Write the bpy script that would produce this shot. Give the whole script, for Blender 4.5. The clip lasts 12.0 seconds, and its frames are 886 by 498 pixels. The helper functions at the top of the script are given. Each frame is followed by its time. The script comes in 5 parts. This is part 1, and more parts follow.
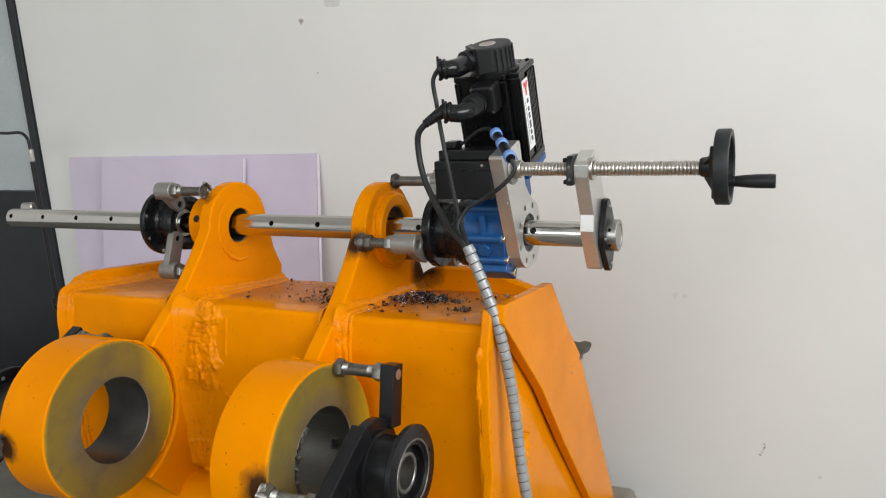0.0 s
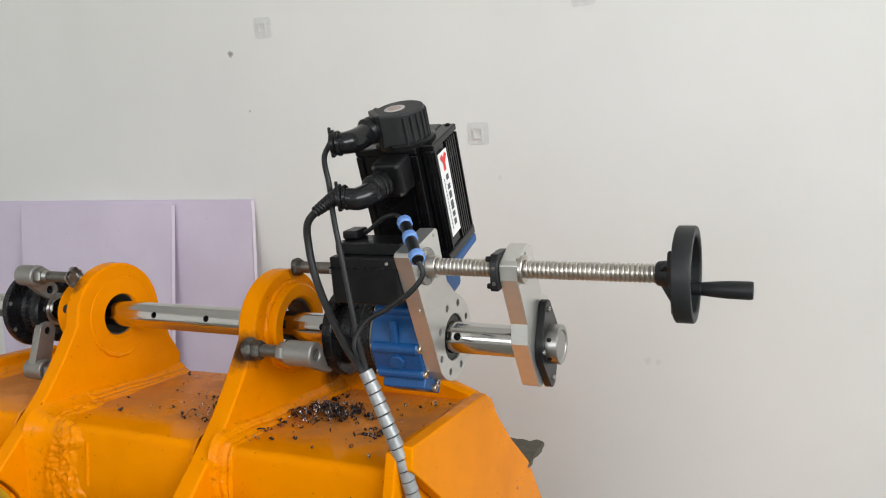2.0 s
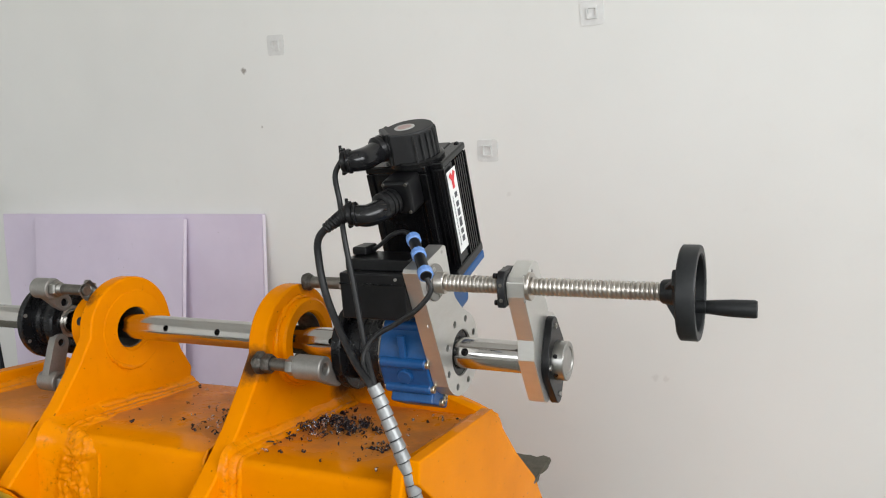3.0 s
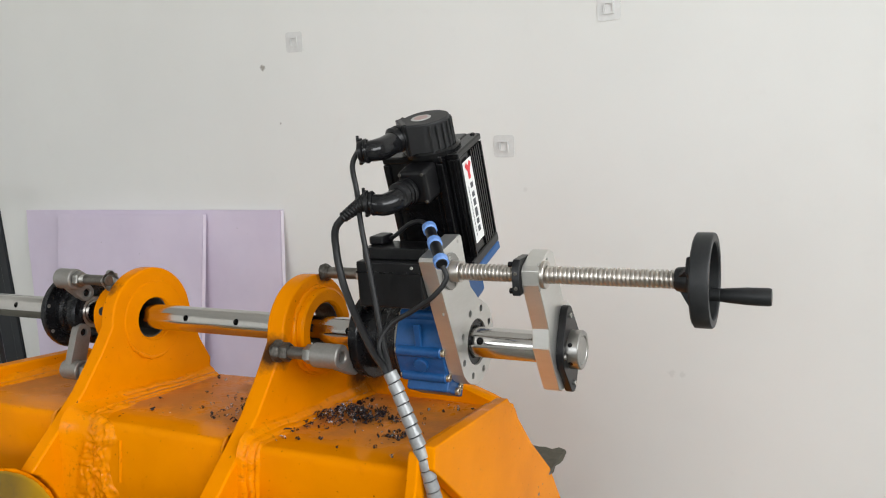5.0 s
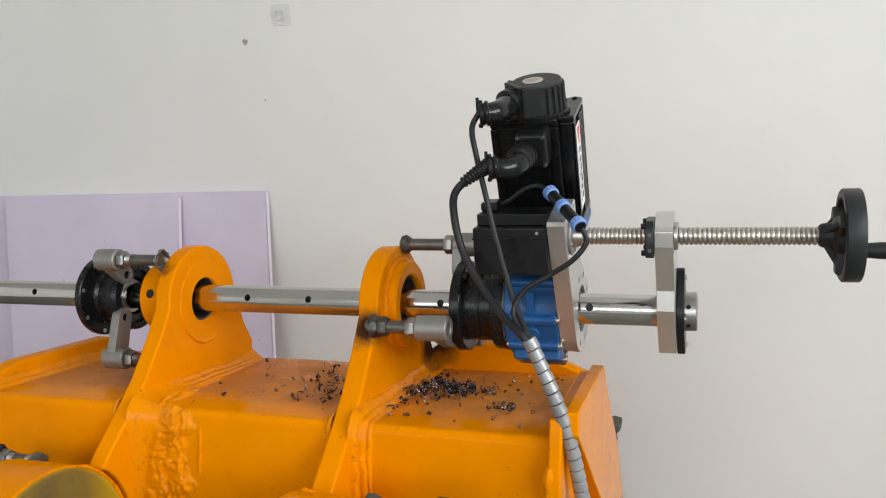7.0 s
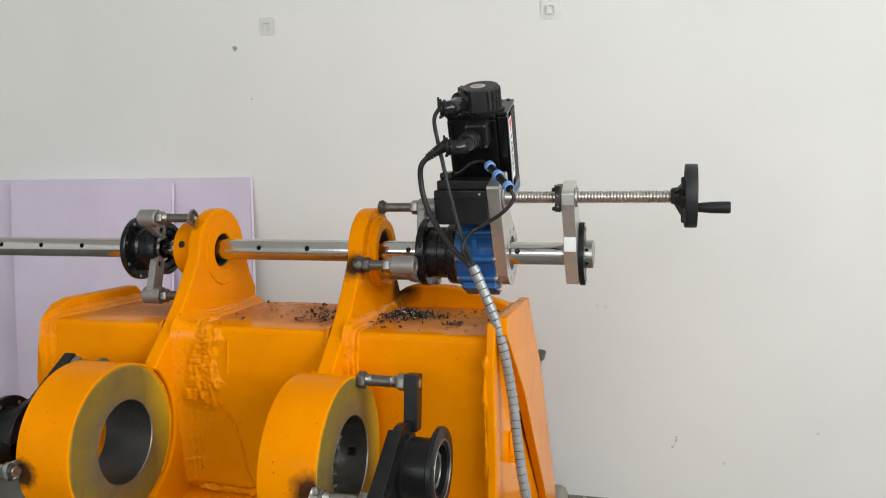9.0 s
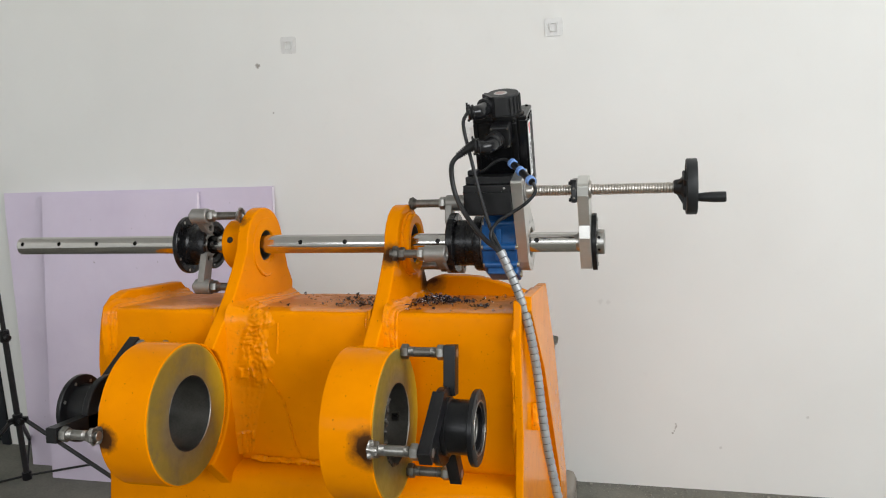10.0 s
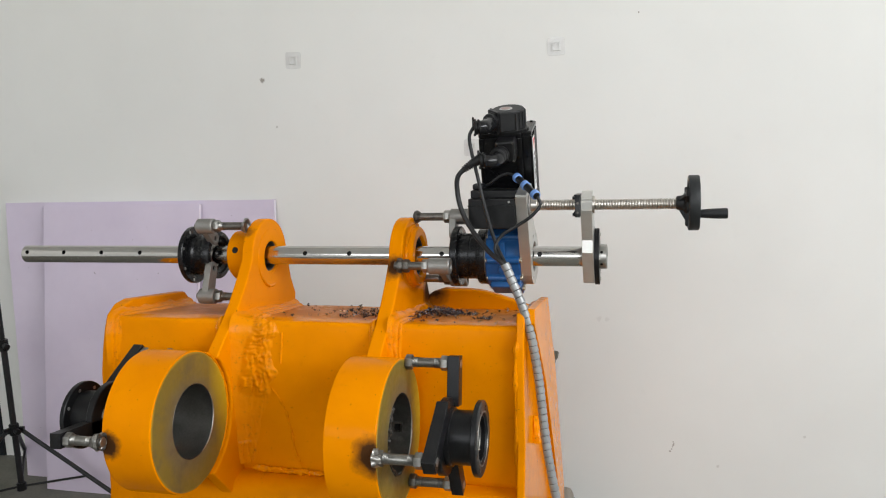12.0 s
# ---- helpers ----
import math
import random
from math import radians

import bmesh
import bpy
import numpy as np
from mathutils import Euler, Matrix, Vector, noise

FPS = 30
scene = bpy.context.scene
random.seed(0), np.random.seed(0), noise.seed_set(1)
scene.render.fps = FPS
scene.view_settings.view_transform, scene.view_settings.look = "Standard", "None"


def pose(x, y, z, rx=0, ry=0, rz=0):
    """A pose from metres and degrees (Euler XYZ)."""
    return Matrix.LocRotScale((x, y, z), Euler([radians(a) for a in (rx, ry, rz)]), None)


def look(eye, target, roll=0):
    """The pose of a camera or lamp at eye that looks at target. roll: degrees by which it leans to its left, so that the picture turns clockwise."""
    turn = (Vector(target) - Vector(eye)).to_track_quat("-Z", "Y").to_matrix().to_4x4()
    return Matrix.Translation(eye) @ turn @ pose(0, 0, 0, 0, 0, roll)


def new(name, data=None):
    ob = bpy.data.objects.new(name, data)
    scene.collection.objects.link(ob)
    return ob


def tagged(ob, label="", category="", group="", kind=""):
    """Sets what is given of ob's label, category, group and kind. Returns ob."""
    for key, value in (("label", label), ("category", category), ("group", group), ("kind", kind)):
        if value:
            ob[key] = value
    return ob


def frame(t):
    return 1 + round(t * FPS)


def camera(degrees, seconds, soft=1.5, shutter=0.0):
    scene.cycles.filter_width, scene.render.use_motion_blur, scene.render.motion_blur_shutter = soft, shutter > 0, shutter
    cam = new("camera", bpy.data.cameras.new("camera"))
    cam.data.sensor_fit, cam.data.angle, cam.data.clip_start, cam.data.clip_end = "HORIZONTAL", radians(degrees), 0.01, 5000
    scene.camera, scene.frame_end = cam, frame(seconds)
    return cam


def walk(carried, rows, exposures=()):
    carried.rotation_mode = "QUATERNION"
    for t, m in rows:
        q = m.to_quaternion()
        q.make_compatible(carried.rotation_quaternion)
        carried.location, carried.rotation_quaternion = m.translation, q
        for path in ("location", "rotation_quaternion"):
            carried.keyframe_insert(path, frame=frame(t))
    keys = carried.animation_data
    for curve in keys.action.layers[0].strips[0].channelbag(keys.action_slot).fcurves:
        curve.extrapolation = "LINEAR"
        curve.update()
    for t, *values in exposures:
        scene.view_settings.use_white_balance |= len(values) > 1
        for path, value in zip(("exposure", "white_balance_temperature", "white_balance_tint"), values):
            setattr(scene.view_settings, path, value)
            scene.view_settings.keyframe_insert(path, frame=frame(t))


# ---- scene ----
cam = camera(57.8, 12.0, soft=1.1)
PATH = [
    (0, (0.593, 0.424, 1.542), (-0.256, 2.18, 1.1), -3.8),
    (0.5, (0.587, 0.617, 1.559), (-0.242, 2.386, 1.134), -4.2),
    (1, (0.616, 0.763, 1.582), (-0.222, 2.533, 1.176), -4.5),
    (1.5, (0.591, 0.802, 1.604), (-0.242, 2.568, 1.172), -4.7),
    (2, (0.584, 0.781, 1.625), (-0.24, 2.553, 1.199), -4.4),
    (2.5, (0.589, 0.765, 1.633), (-0.243, 2.539, 1.234), -4.2),
    (4.5, (0.598, 0.775, 1.618), (-0.283, 2.53, 1.239), -4.1),
    (5, (0.601, 0.753, 1.616), (-0.284, 2.505, 1.233), -4.2),
    (5.5, (0.592, 0.75, 1.615), (-0.272, 2.511, 1.225), -4.5),
    (6, (0.534, 0.76, 1.606), (-0.279, 2.542, 1.202), -4.7),
    (6.5, (0.389, 0.713, 1.609), (-0.343, 2.527, 1.192), -4.5),
    (7, (0.278, 0.649, 1.6), (-0.367, 2.493, 1.171), -4.0),
    (7.2, (0.257, 0.651, 1.591), (-0.367, 2.501, 1.156), -3.7),
    (8.8, (0.406, 0.25, 1.601), (-0.124, 2.13, 1.172), -2.6),
    (9, (0.392, 0.18, 1.601), (-0.133, 2.063, 1.182), -2.6),
    (9.5, (0.354, 0.011, 1.582), (-0.164, 1.902, 1.185), -2.9),
    (10, (0.354, -0.052, 1.576), (-0.143, 1.849, 1.205), -3.1),
    (10.5, (0.364, -0.07, 1.573), (-0.119, 1.838, 1.221), -3.1),
    (11, (0.361, -0.083, 1.573), (-0.117, 1.829, 1.235), -3.0),
    (11.5, (0.344, -0.078, 1.567), (-0.135, 1.835, 1.237), -2.6),
    (12, (0.336, -0.079, 1.564), (-0.148, 1.834, 1.24), -2.2),
]
walk(cam, [(t, look(eye, target, roll)) for t, eye, target, roll in PATH])

# ---- world and light ----
world = bpy.data.worlds.new("world")
scene.world = world
world.use_nodes = True
wn = world.node_tree
sky = wn.nodes.new("ShaderNodeTexSky")
sky.sky_type, sky.sun_disc = "NISHITA", False
sky.sun_elevation, sky.sun_rotation = radians(40), radians(160)
wn.links.new(sky.outputs[0], wn.nodes["Background"].inputs[0])
wn.nodes["Background"].inputs[1].default_value = 0.1
scene.view_settings.exposure = 0.0

ROOM = (-4.2, 3.8, -4.2, 3.03, 4.0)      # west, east, south, north, ceiling


def fill_lamp(name, at, target, wide, high, power, colour):
    lamp = bpy.data.lights.new(name, "AREA")
    lamp.shape, lamp.size, lamp.size_y, lamp.energy, lamp.color = "RECTANGLE", wide, high, power, colour
    ob = new(name, lamp)
    ob.matrix_world = look(at, target)
    return ob


# Added fill lamps, set in assumed wall openings that stay out of view.
fill_lamp("fill_south", (-0.4, -4.12, 2.95), (-0.4, 0, 1.6), 5.0, 1.6, 99, (0.96, 0.98, 0.985))
fill_lamp("fill_east", (3.72, -0.4, 2.95), (0, -0.4, 1.2), 4.2, 1.6, 214, (0.96, 0.98, 0.985))

# ---- materials ----


def nodes_of(name):
    m = bpy.data.materials.new(name)
    m.use_nodes = True
    nt = m.node_tree
    return m, nt, nt.nodes["Principled BSDF"]


def node(nt, kind, **kw):
    n = nt.nodes.new(kind)
    for k, v in kw.items():
        n.inputs[k.replace("_", " ")].default_value = v
    return n


def coords(nt):
    return nt.nodes.new("ShaderNodeTexCoord").outputs["Object"]


def noise_tex(nt, scale, detail=4.0, rough=0.6, vec=None):
    n = node(nt, "ShaderNodeTexNoise", Scale=scale, Detail=detail, Roughness=rough)
    nt.links.new(vec or coords(nt), n.inputs["Vector"])
    return n.outputs["Fac"]


def ramp(nt, fac, lo, hi, a=0.0, b=1.0):
    n = node(nt, "ShaderNodeMapRange")
    n.inputs["From Min"].default_value, n.inputs["From Max"].default_value = lo, hi
    n.inputs["To Min"].default_value, n.inputs["To Max"].default_value = a, b
    nt.links.new(fac, n.inputs["Value"])
    return n.outputs["Result"]


def mix(nt, fac, a, b):
    n = nt.nodes.new("ShaderNodeMix")
    n.data_type = "RGBA"
    for sock, v in ((n.inputs[0], fac), (n.inputs[6], a), (n.inputs[7], b)):
        if hasattr(v, "is_output"):
            nt.links.new(v, sock)
        elif isinstance(v, (int, float)):
            sock.default_value = v
        else:
            sock.default_value = (*v, 1)
    return n.outputs[2]


def maths(nt, op, a, b=0.0):
    n = nt.nodes.new("ShaderNodeMath")
    n.operation = op
    for sock, v in ((n.inputs[0], a), (n.inputs[1], b)):
        if hasattr(v, "is_output"):
            nt.links.new(v, sock)
        else:
            sock.default_value = v
    return n.outputs[0]


def bump(nt, bsdf, height, strength, distance=0.001):
    b = node(nt, "ShaderNodeBump", Strength=strength, Distance=distance)
    nt.links.new(height, b.inputs["Height"])
    nt.links.new(b.outputs[0], bsdf.inputs["Normal"])


def plain(name, a, b, rough=0.5, metal=0.0, scale=30, fine=200, bumps=0.15, spread=0.12, coat=0.0, stretch=None):
    """A surface that wavers between two colours at two scales, with fine relief."""
    m, nt, p = nodes_of(name)
    vec = coords(nt)
    if stretch:
        mp = nt.nodes.new("ShaderNodeMapping")
        mp.inputs["Scale"].default_value = stretch
        nt.links.new(vec, mp.inputs["Vector"])
        vec = mp.outputs[0]
    big, small = noise_tex(nt, scale, vec=vec), noise_tex(nt, fine, vec=vec)
    both = maths(nt, "ADD", maths(nt, "MULTIPLY", big, 0.65), maths(nt, "MULTIPLY", small, 0.35))
    nt.links.new(mix(nt, ramp(nt, both, 0.35, 0.65), a, b), p.inputs["Base Color"])
    nt.links.new(ramp(nt, both, 0.3, 0.7, rough - spread / 2, rough + spread / 2), p.inputs["Roughness"])
    p.inputs["Metallic"].default_value = metal
    p.inputs["Coat Weight"].default_value = coat
    p.inputs["Specular IOR Level"].default_value = 0.31
    if bumps:
        bump(nt, p, both, bumps)
    return m


def near(nt, vec, at, radius, wobble):
    """1 at the place at, falling to 0 at the radius, with a ragged border."""
    n = nt.nodes.new("ShaderNodeVectorMath")
    n.operation = "DISTANCE"
    nt.links.new(vec, n.inputs[0])
    n.inputs[1].default_value = at
    d = maths(nt, "ADD", n.outputs["Value"], wobble)
    return ramp(nt, d, radius * 0.45, radius, 1.0, 0.0)


SCORCH = ((-0.262, 1.785, 1.203, 0.038), (-0.25, 1.945, 1.31, 0.030), (-0.676, 1.825, 1.296, 0.024), (-0.24, 2.03, 1.09, 0.06),
          (-0.170, 1.310, 0.918, 0.050), (-0.762, 1.312, 0.905, 0.036))


def yellow_paint(name="yellow_enamel", grime=0.0):
    """Glossy orange-yellow machine enamel: drips, dust, specks and weld soot; worn to primer on the tube's flat top."""
    m, nt, p = nodes_of(name)
    vec = coords(nt)
    big, small = noise_tex(nt, 5, 3, vec=vec), noise_tex(nt, 45, 5, vec=vec)
    col = mix(nt, ramp(nt, big, 0.3, 0.7), (0.69, 0.208, 0.0001), (0.81, 0.255, 0.0001))
    col = mix(nt, ramp(nt, small, 0.62, 0.8, 0, 0.35), col, (0.50, 0.13, 0.001))
    xyz = nt.nodes.new("ShaderNodeSeparateXYZ")
    nt.links.new(vec, xyz.inputs[0])
    # dusty, rubbed strip on the tube's top, between its front edge and the back edge
    geo = nt.nodes.new("ShaderNodeNewGeometry")
    nrm = nt.nodes.new("ShaderNodeSeparateXYZ")
    nt.links.new(geo.outputs["Normal"], nrm.inputs[0])
    up = ramp(nt, nrm.outputs["Z"], 0.93, 0.975)
    high = maths(nt, "MULTIPLY", ramp(nt, xyz.outputs["Z"], 1.02, 1.04), ramp(nt, xyz.outputs["Z"], 1.095, 1.11, 1, 0))
    back = ramp(nt, xyz.outputs["Y"], 1.72, 1.78)
    worn = maths(nt, "MULTIPLY", maths(nt, "MULTIPLY", up, high), maths(nt, "MULTIPLY", back, ramp(nt, noise_tex(nt, 9, 5, 0.7, vec), 0.3, 0.55)))
    col = mix(nt, maths(nt, "MULTIPLY", worn, 0.7), col, mix(nt, small, (0.36, 0.13, 0.035), (0.50, 0.225, 0.09)))
    wob = maths(nt, "MULTIPLY", maths(nt, "SUBTRACT", noise_tex(nt, 28, 5, 0.7, vec), 0.5), 0.042)
    soot = None
    for x, y, z, r in SCORCH:
        f = near(nt, vec, (x, y, z), r, wob)
        soot = f if soot is None else maths(nt, "MAXIMUM", soot, f)
    col = mix(nt, maths(nt, "MULTIPLY", soot, 0.94), col, (0.016, 0.012, 0.010))
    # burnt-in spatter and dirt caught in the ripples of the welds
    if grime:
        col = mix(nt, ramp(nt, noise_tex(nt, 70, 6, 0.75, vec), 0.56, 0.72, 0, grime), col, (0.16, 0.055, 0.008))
    specks = noise_tex(nt, 160, 2, 0.5, vec)
    col = mix(nt, ramp(nt, specks, 0.735, 0.76, 0, 0.85), col, (0.05, 0.02, 0.008))
    nt.links.new(col, p.inputs["Base Color"])
    r = maths(nt, "ADD", ramp(nt, small, 0.3, 0.7, 0.08, 0.20), maths(nt, "MULTIPLY", maths(nt, "MAXIMUM", soot, worn), 0.35))
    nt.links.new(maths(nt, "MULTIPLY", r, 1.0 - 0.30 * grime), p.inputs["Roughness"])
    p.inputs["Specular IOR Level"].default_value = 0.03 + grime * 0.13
    hgt = maths(nt, "ADD", maths(nt, "MULTIPLY", noise_tex(nt, 16, 4, 0.55, vec), 1.0), maths(nt, "MULTIPLY", noise_tex(nt, 110, 3, 0.6, vec), 0.10))
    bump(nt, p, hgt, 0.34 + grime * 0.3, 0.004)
    return m


def ring_face():
    """Bare flame-cut steel face under thin greenish-yellow overspray, heat-tinted near the bore."""
    m, nt, p = nodes_of("bare_ring_face")
    vec = coords(nt)
    xyz = nt.nodes.new("ShaderNodeSeparateXYZ")
    nt.links.new(vec, xyz.inputs[0])
    cy, cz = maths(nt, "SUBTRACT", xyz.outputs["Y"], RING[0]), maths(nt, "SUBTRACT", xyz.outputs["Z"], RING[1])
    rad = maths(nt, "SQRT", maths(nt, "ADD", maths(nt, "MULTIPLY", cy, cy), maths(nt, "MULTIPLY", cz, cz)))
    wob = maths(nt, "MULTIPLY", maths(nt, "SUBTRACT", noise_tex(nt, 7, 4, 0.6, vec), 0.5), 0.09)
    rr = maths(nt, "ADD", rad, wob)
    steel = mix(nt, noise_tex(nt, 18, 5, 0.65, vec), (0.11, 0.088, 0.042), (0.21, 0.172, 0.09))
    olive = mix(nt, noise_tex(nt, 12, 4, 0.6, vec), (0.18, 0.130, 0.018), (0.26, 0.195, 0.036))
    tint = mix(nt, ramp(nt, rr, 0.085, 0.122, 0.0, 0.9), steel, olive)
    tint = mix(nt, ramp(nt, noise_tex(nt, 6, 5, 0.65, vec), 0.52, 0.68, 0, 0.65), tint, (0.085, 0.070, 0.055))
    tint = mix(nt, ramp(nt, noise_tex(nt, 26, 4, 0.7, vec), 0.58, 0.72, 0, 0.5), tint, (0.13, 0.10, 0.06))
    spray = maths(nt, "ADD", cy, maths(nt, "MULTIPLY", wob, 0.5))
    tint = mix(nt, ramp(nt, spray, 0.085, 0.150, 0, 0.9), tint, (0.52, 0.36, 0.008))
    tint = mix(nt, ramp(nt, maths(nt, "ADD", rad, maths(nt, "MULTIPLY", wob, 0.25)), 0.152, 0.162, 0, 0.8), tint, (0.70, 0.42, 0.01))
    nt.links.new(tint, p.inputs["Base Color"])
    p.inputs["Metallic"].default_value = 0.25
    nt.links.new(ramp(nt, noise_tex(nt, 40, 4, 0.6, vec), 0.3, 0.7, 0.38, 0.6), p.inputs["Roughness"])
    bump(nt, p, noise_tex(nt, 60, 5, 0.7, vec), 0.2, 0.001)
    return m


def wall_paint():
    """Matt off-white wall paint, trowel waviness, faint grime and a few small marks."""
    m, nt, p = nodes_of("wall_paint")
    vec = coords(nt)
    col = mix(nt, ramp(nt, noise_tex(nt, 0.9, 4, vec=vec), 0.3, 0.7), (0.70, 0.695, 0.675), (0.76, 0.755, 0.735))
    col = mix(nt, ramp(nt, noise_tex(nt, 14, 5, 0.7, vec), 0.6, 0.85, 0, 0.10), col, (0.52, 0.50, 0.47))
    for x, z, r, k in ((-1.193, 1.741, 0.012, 0.75), (-1.141, 1.55, 0.006, 0.6), (0.452, 0.270, 0.0045, 0.6), (0.454, 0.263, 0.004, 0.5), (0.452, 0.257, 0.0045, 0.6), (0.450, 0.250, 0.0035, 0.5), (0.446, 0.241, 0.004, 0.55), (0.441, 0.231, 0.0045, 0.6), (0.318, 1.914, 0.004, 0.8),
                       (-0.255, 1.309, 0.010, 0.10), (0.17, 0.762, 0.012, 0.12), (0.20, 0.76, 0.010, 0.12), (0.93, 0.32, 0.007, 0.25), (0.62, 0.18, 0.007, 0.25), (-0.3, 1.0, 0.01, 0.2)):
        wob = maths(nt, "MULTIPLY", maths(nt, "SUBTRACT", noise_tex(nt, 90, 3, 0.7, vec), 0.5), r * 1.6)
        f = near(nt, vec, (x, ROOM[3], z), r, wob)
        col = mix(nt, maths(nt, "MULTIPLY", f, k), col, (0.16, 0.13, 0.10))
    nt.links.new(col, p.inputs["Base Color"])
    p.inputs["Roughness"].default_value = 0.75
    hgt = maths(nt, "ADD", noise_tex(nt, 3, 3, vec=vec), maths(nt, "MULTIPLY", noise_tex(nt, 220, 3, vec=vec), 0.05))
    bump(nt, p, hgt, 0.12, 0.01)
    return m


def foam():
    """Lilac extruded foam: faint mottling, small dents and grey scuffs."""
    m, nt, p = nodes_of("lilac_foam")
    vec = coords(nt)
    col = mix(nt, ramp(nt, noise_tex(nt, 3, 4, 0.6, vec), 0.3, 0.7), (0.585, 0.51, 0.635), (0.655, 0.58, 0.70))
    col = mix(nt, ramp(nt, noise_tex(nt, 11, 5, 0.7, vec), 0.66, 0.74, 0, 0.35), col, (0.42, 0.37, 0.44))
    col = mix(nt, ramp(nt, noise_tex(nt, 42, 2, 0.5, vec), 0.735, 0.765, 0, 0.6), col, (0.24, 0.20, 0.22))
    nt.links.new(col, p.inputs["Base Color"])
    p.inputs["Roughness"].default_value = 0.72
    bump(nt, p, maths(nt, "ADD", noise_tex(nt, 9, 3, vec=vec), maths(nt, "MULTIPLY", noise_tex(nt, 140, 3, vec=vec), 0.15)), 0.2, 0.004)
    return m


RING = (1.468, 0.902)
BORES = ((1.475, 0.900), (1.470, 0.902))
YELLOW = yellow_paint()
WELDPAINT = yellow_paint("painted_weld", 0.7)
RINGFACE = ring_face()
WALL = wall_paint()
STEEL = plain("turned_bar_steel", (0.50, 0.485, 0.47), (0.64, 0.62, 0.60), 0.16, 1.0, 6, 120, 0.05, stretch=(0.3, 6, 6))
SCREW = plain("screw_steel", (0.50, 0.47, 0.43), (0.62, 0.58, 0.54), 0.34, 1.0, 20, 160, 0.03)
DARKSTEEL = plain("oxide_steel", (0.10, 0.095, 0.085), (0.20, 0.185, 0.165), 0.42, 0.8, 40, 300, 0.15)
BORE = plain("bored_steel", (0.075, 0.073, 0.066), (0.13, 0.125, 0.115), 0.38, 0.7, 12, 200, 0.1)
ZINC = plain("zinc_nut", (0.40, 0.39, 0.37), (0.56, 0.55, 0.52), 0.34, 0.9, 50, 300, 0.1)
CAST = plain("cast_aluminium", (0.226, 0.218, 0.203), (0.312, 0.300, 0.281), 0.48, 0.65, 25, 260, 0.3)
NICKEL = plain("nickel_plate", (0.60, 0.59, 0.56), (0.66, 0.65, 0.625), 0.34, 0.8, 8, 60, 0.0, 0.06, stretch=(1, 1, 4))
BLACKSTEEL = plain("black_oxide", (0.006, 0.006, 0.007), (0.012, 0.012, 0.013), 0.27, 0.15, 30, 220, 0.06)
BLACKMATT = plain("black_machined", (0.006, 0.006, 0.007), (0.013, 0.013, 0.014), 0.34, 0.12, 30, 250, 0.1)
MOTOR = plain("motor_enamel", (0.003, 0.003, 0.0033), (0.006, 0.006, 0.007), 0.24, 0.0, 18, 300, 0.12, coat=0.1)
PLASTIC = plain("black_nylon", (0.004, 0.004, 0.0045), (0.009, 0.009, 0.010), 0.34, 0.0, 30, 260, 0.1)
CAPGREY = plain("encoder_plastic", (0.016, 0.016, 0.017), (0.026, 0.026, 0.027), 0.5, 0.0, 30, 400, 0.15)
ELBOW = plain("elbow_plastic", (0.006, 0.006, 0.007), (0.012, 0.012, 0.013), 0.16, 0.0, 20, 150, 0.05)
WHEEL = plain("handwheel_resin", (0.010, 0.011, 0.012), (0.019, 0.020, 0.021), 0.46, 0.0, 30, 320, 0.15)
RUBBER = plain("cable_rubber", (0.010, 0.010, 0.011), (0.018, 0.018, 0.019), 0.44, 0.0, 30, 300, 0.15)
BLUE = plain("blue_casting_paint", (0.007, 0.060, 0.195), (0.012, 0.084, 0.250), 0.36, 0.0, 25, 200, 0.35, coat=0.1)
LIGHTBLUE = plain("blue_gland", (0.12, 0.24, 0.55), (0.17, 0.31, 0.64), 0.42, 0.0, 30, 200, 0.1)
BRASS = plain("brassy_bolt", (0.45, 0.38, 0.28), (0.58, 0.50, 0.38), 0.32, 0.9, 50, 300, 0.1)
HOSE = plain("spiral_wrap", (0.25, 0.255, 0.26), (0.35, 0.355, 0.355), 0.38, 0.35, 30, 200, 0.1)
WHITE = plain("label_white", (0.78, 0.78, 0.77), (0.83, 0.83, 0.82), 0.35, 0.0, 20, 200, 0.0)
RED = plain("label_red", (0.62, 0.03, 0.04), (0.70, 0.045, 0.05), 0.35, 0.0, 20, 200, 0.0)
INK = plain("label_ink", (0.05, 0.05, 0.06), (0.08, 0.08, 0.09), 0.4, 0.0, 20, 200, 0.0)
FOAM = foam()
FOAMEDGE = plain("foam_cut_edge", (0.72, 0.66, 0.75), (0.80, 0.75, 0.82), 0.8, 0.0, 10, 200, 0.2)
CONCRETE = plain("concrete_floor", (0.105, 0.105, 0.088), (0.205, 0.198, 0.168), 0.62, 0.0, 4, 90, 0.3)
RUBBLE = plain("mortar_crumbs", (0.20, 0.185, 0.16), (0.36, 0.34, 0.30), 0.9, 0.0, 30, 200, 0.4)
CEIL = plain("ceiling_white", (0.74, 0.74, 0.72), (0.80, 0.80, 0.78), 0.8, 0.0, 2, 100, 0.1)
DOORBLACK = plain("black_door_paint", (0.012, 0.014, 0.017), (0.020, 0.023, 0.028), 0.4, 0.0, 10, 150, 0.05)
PANE = plain("daylit_pane", (0.42, 0.46, 0.47), (0.48, 0.52, 0.53), 0.25, 0.0, 2, 60, 0.02)
STANDBLACK = plain("stand_black", (0.014, 0.014, 0.015), (0.024, 0.024, 0.025), 0.35, 0.1, 20, 200, 0.05)
CHIP = plain("steel_chips", (0.16, 0.15, 0.15), (0.70, 0.68, 0.66), 0.2, 1.0, 60, 300, 0.1)
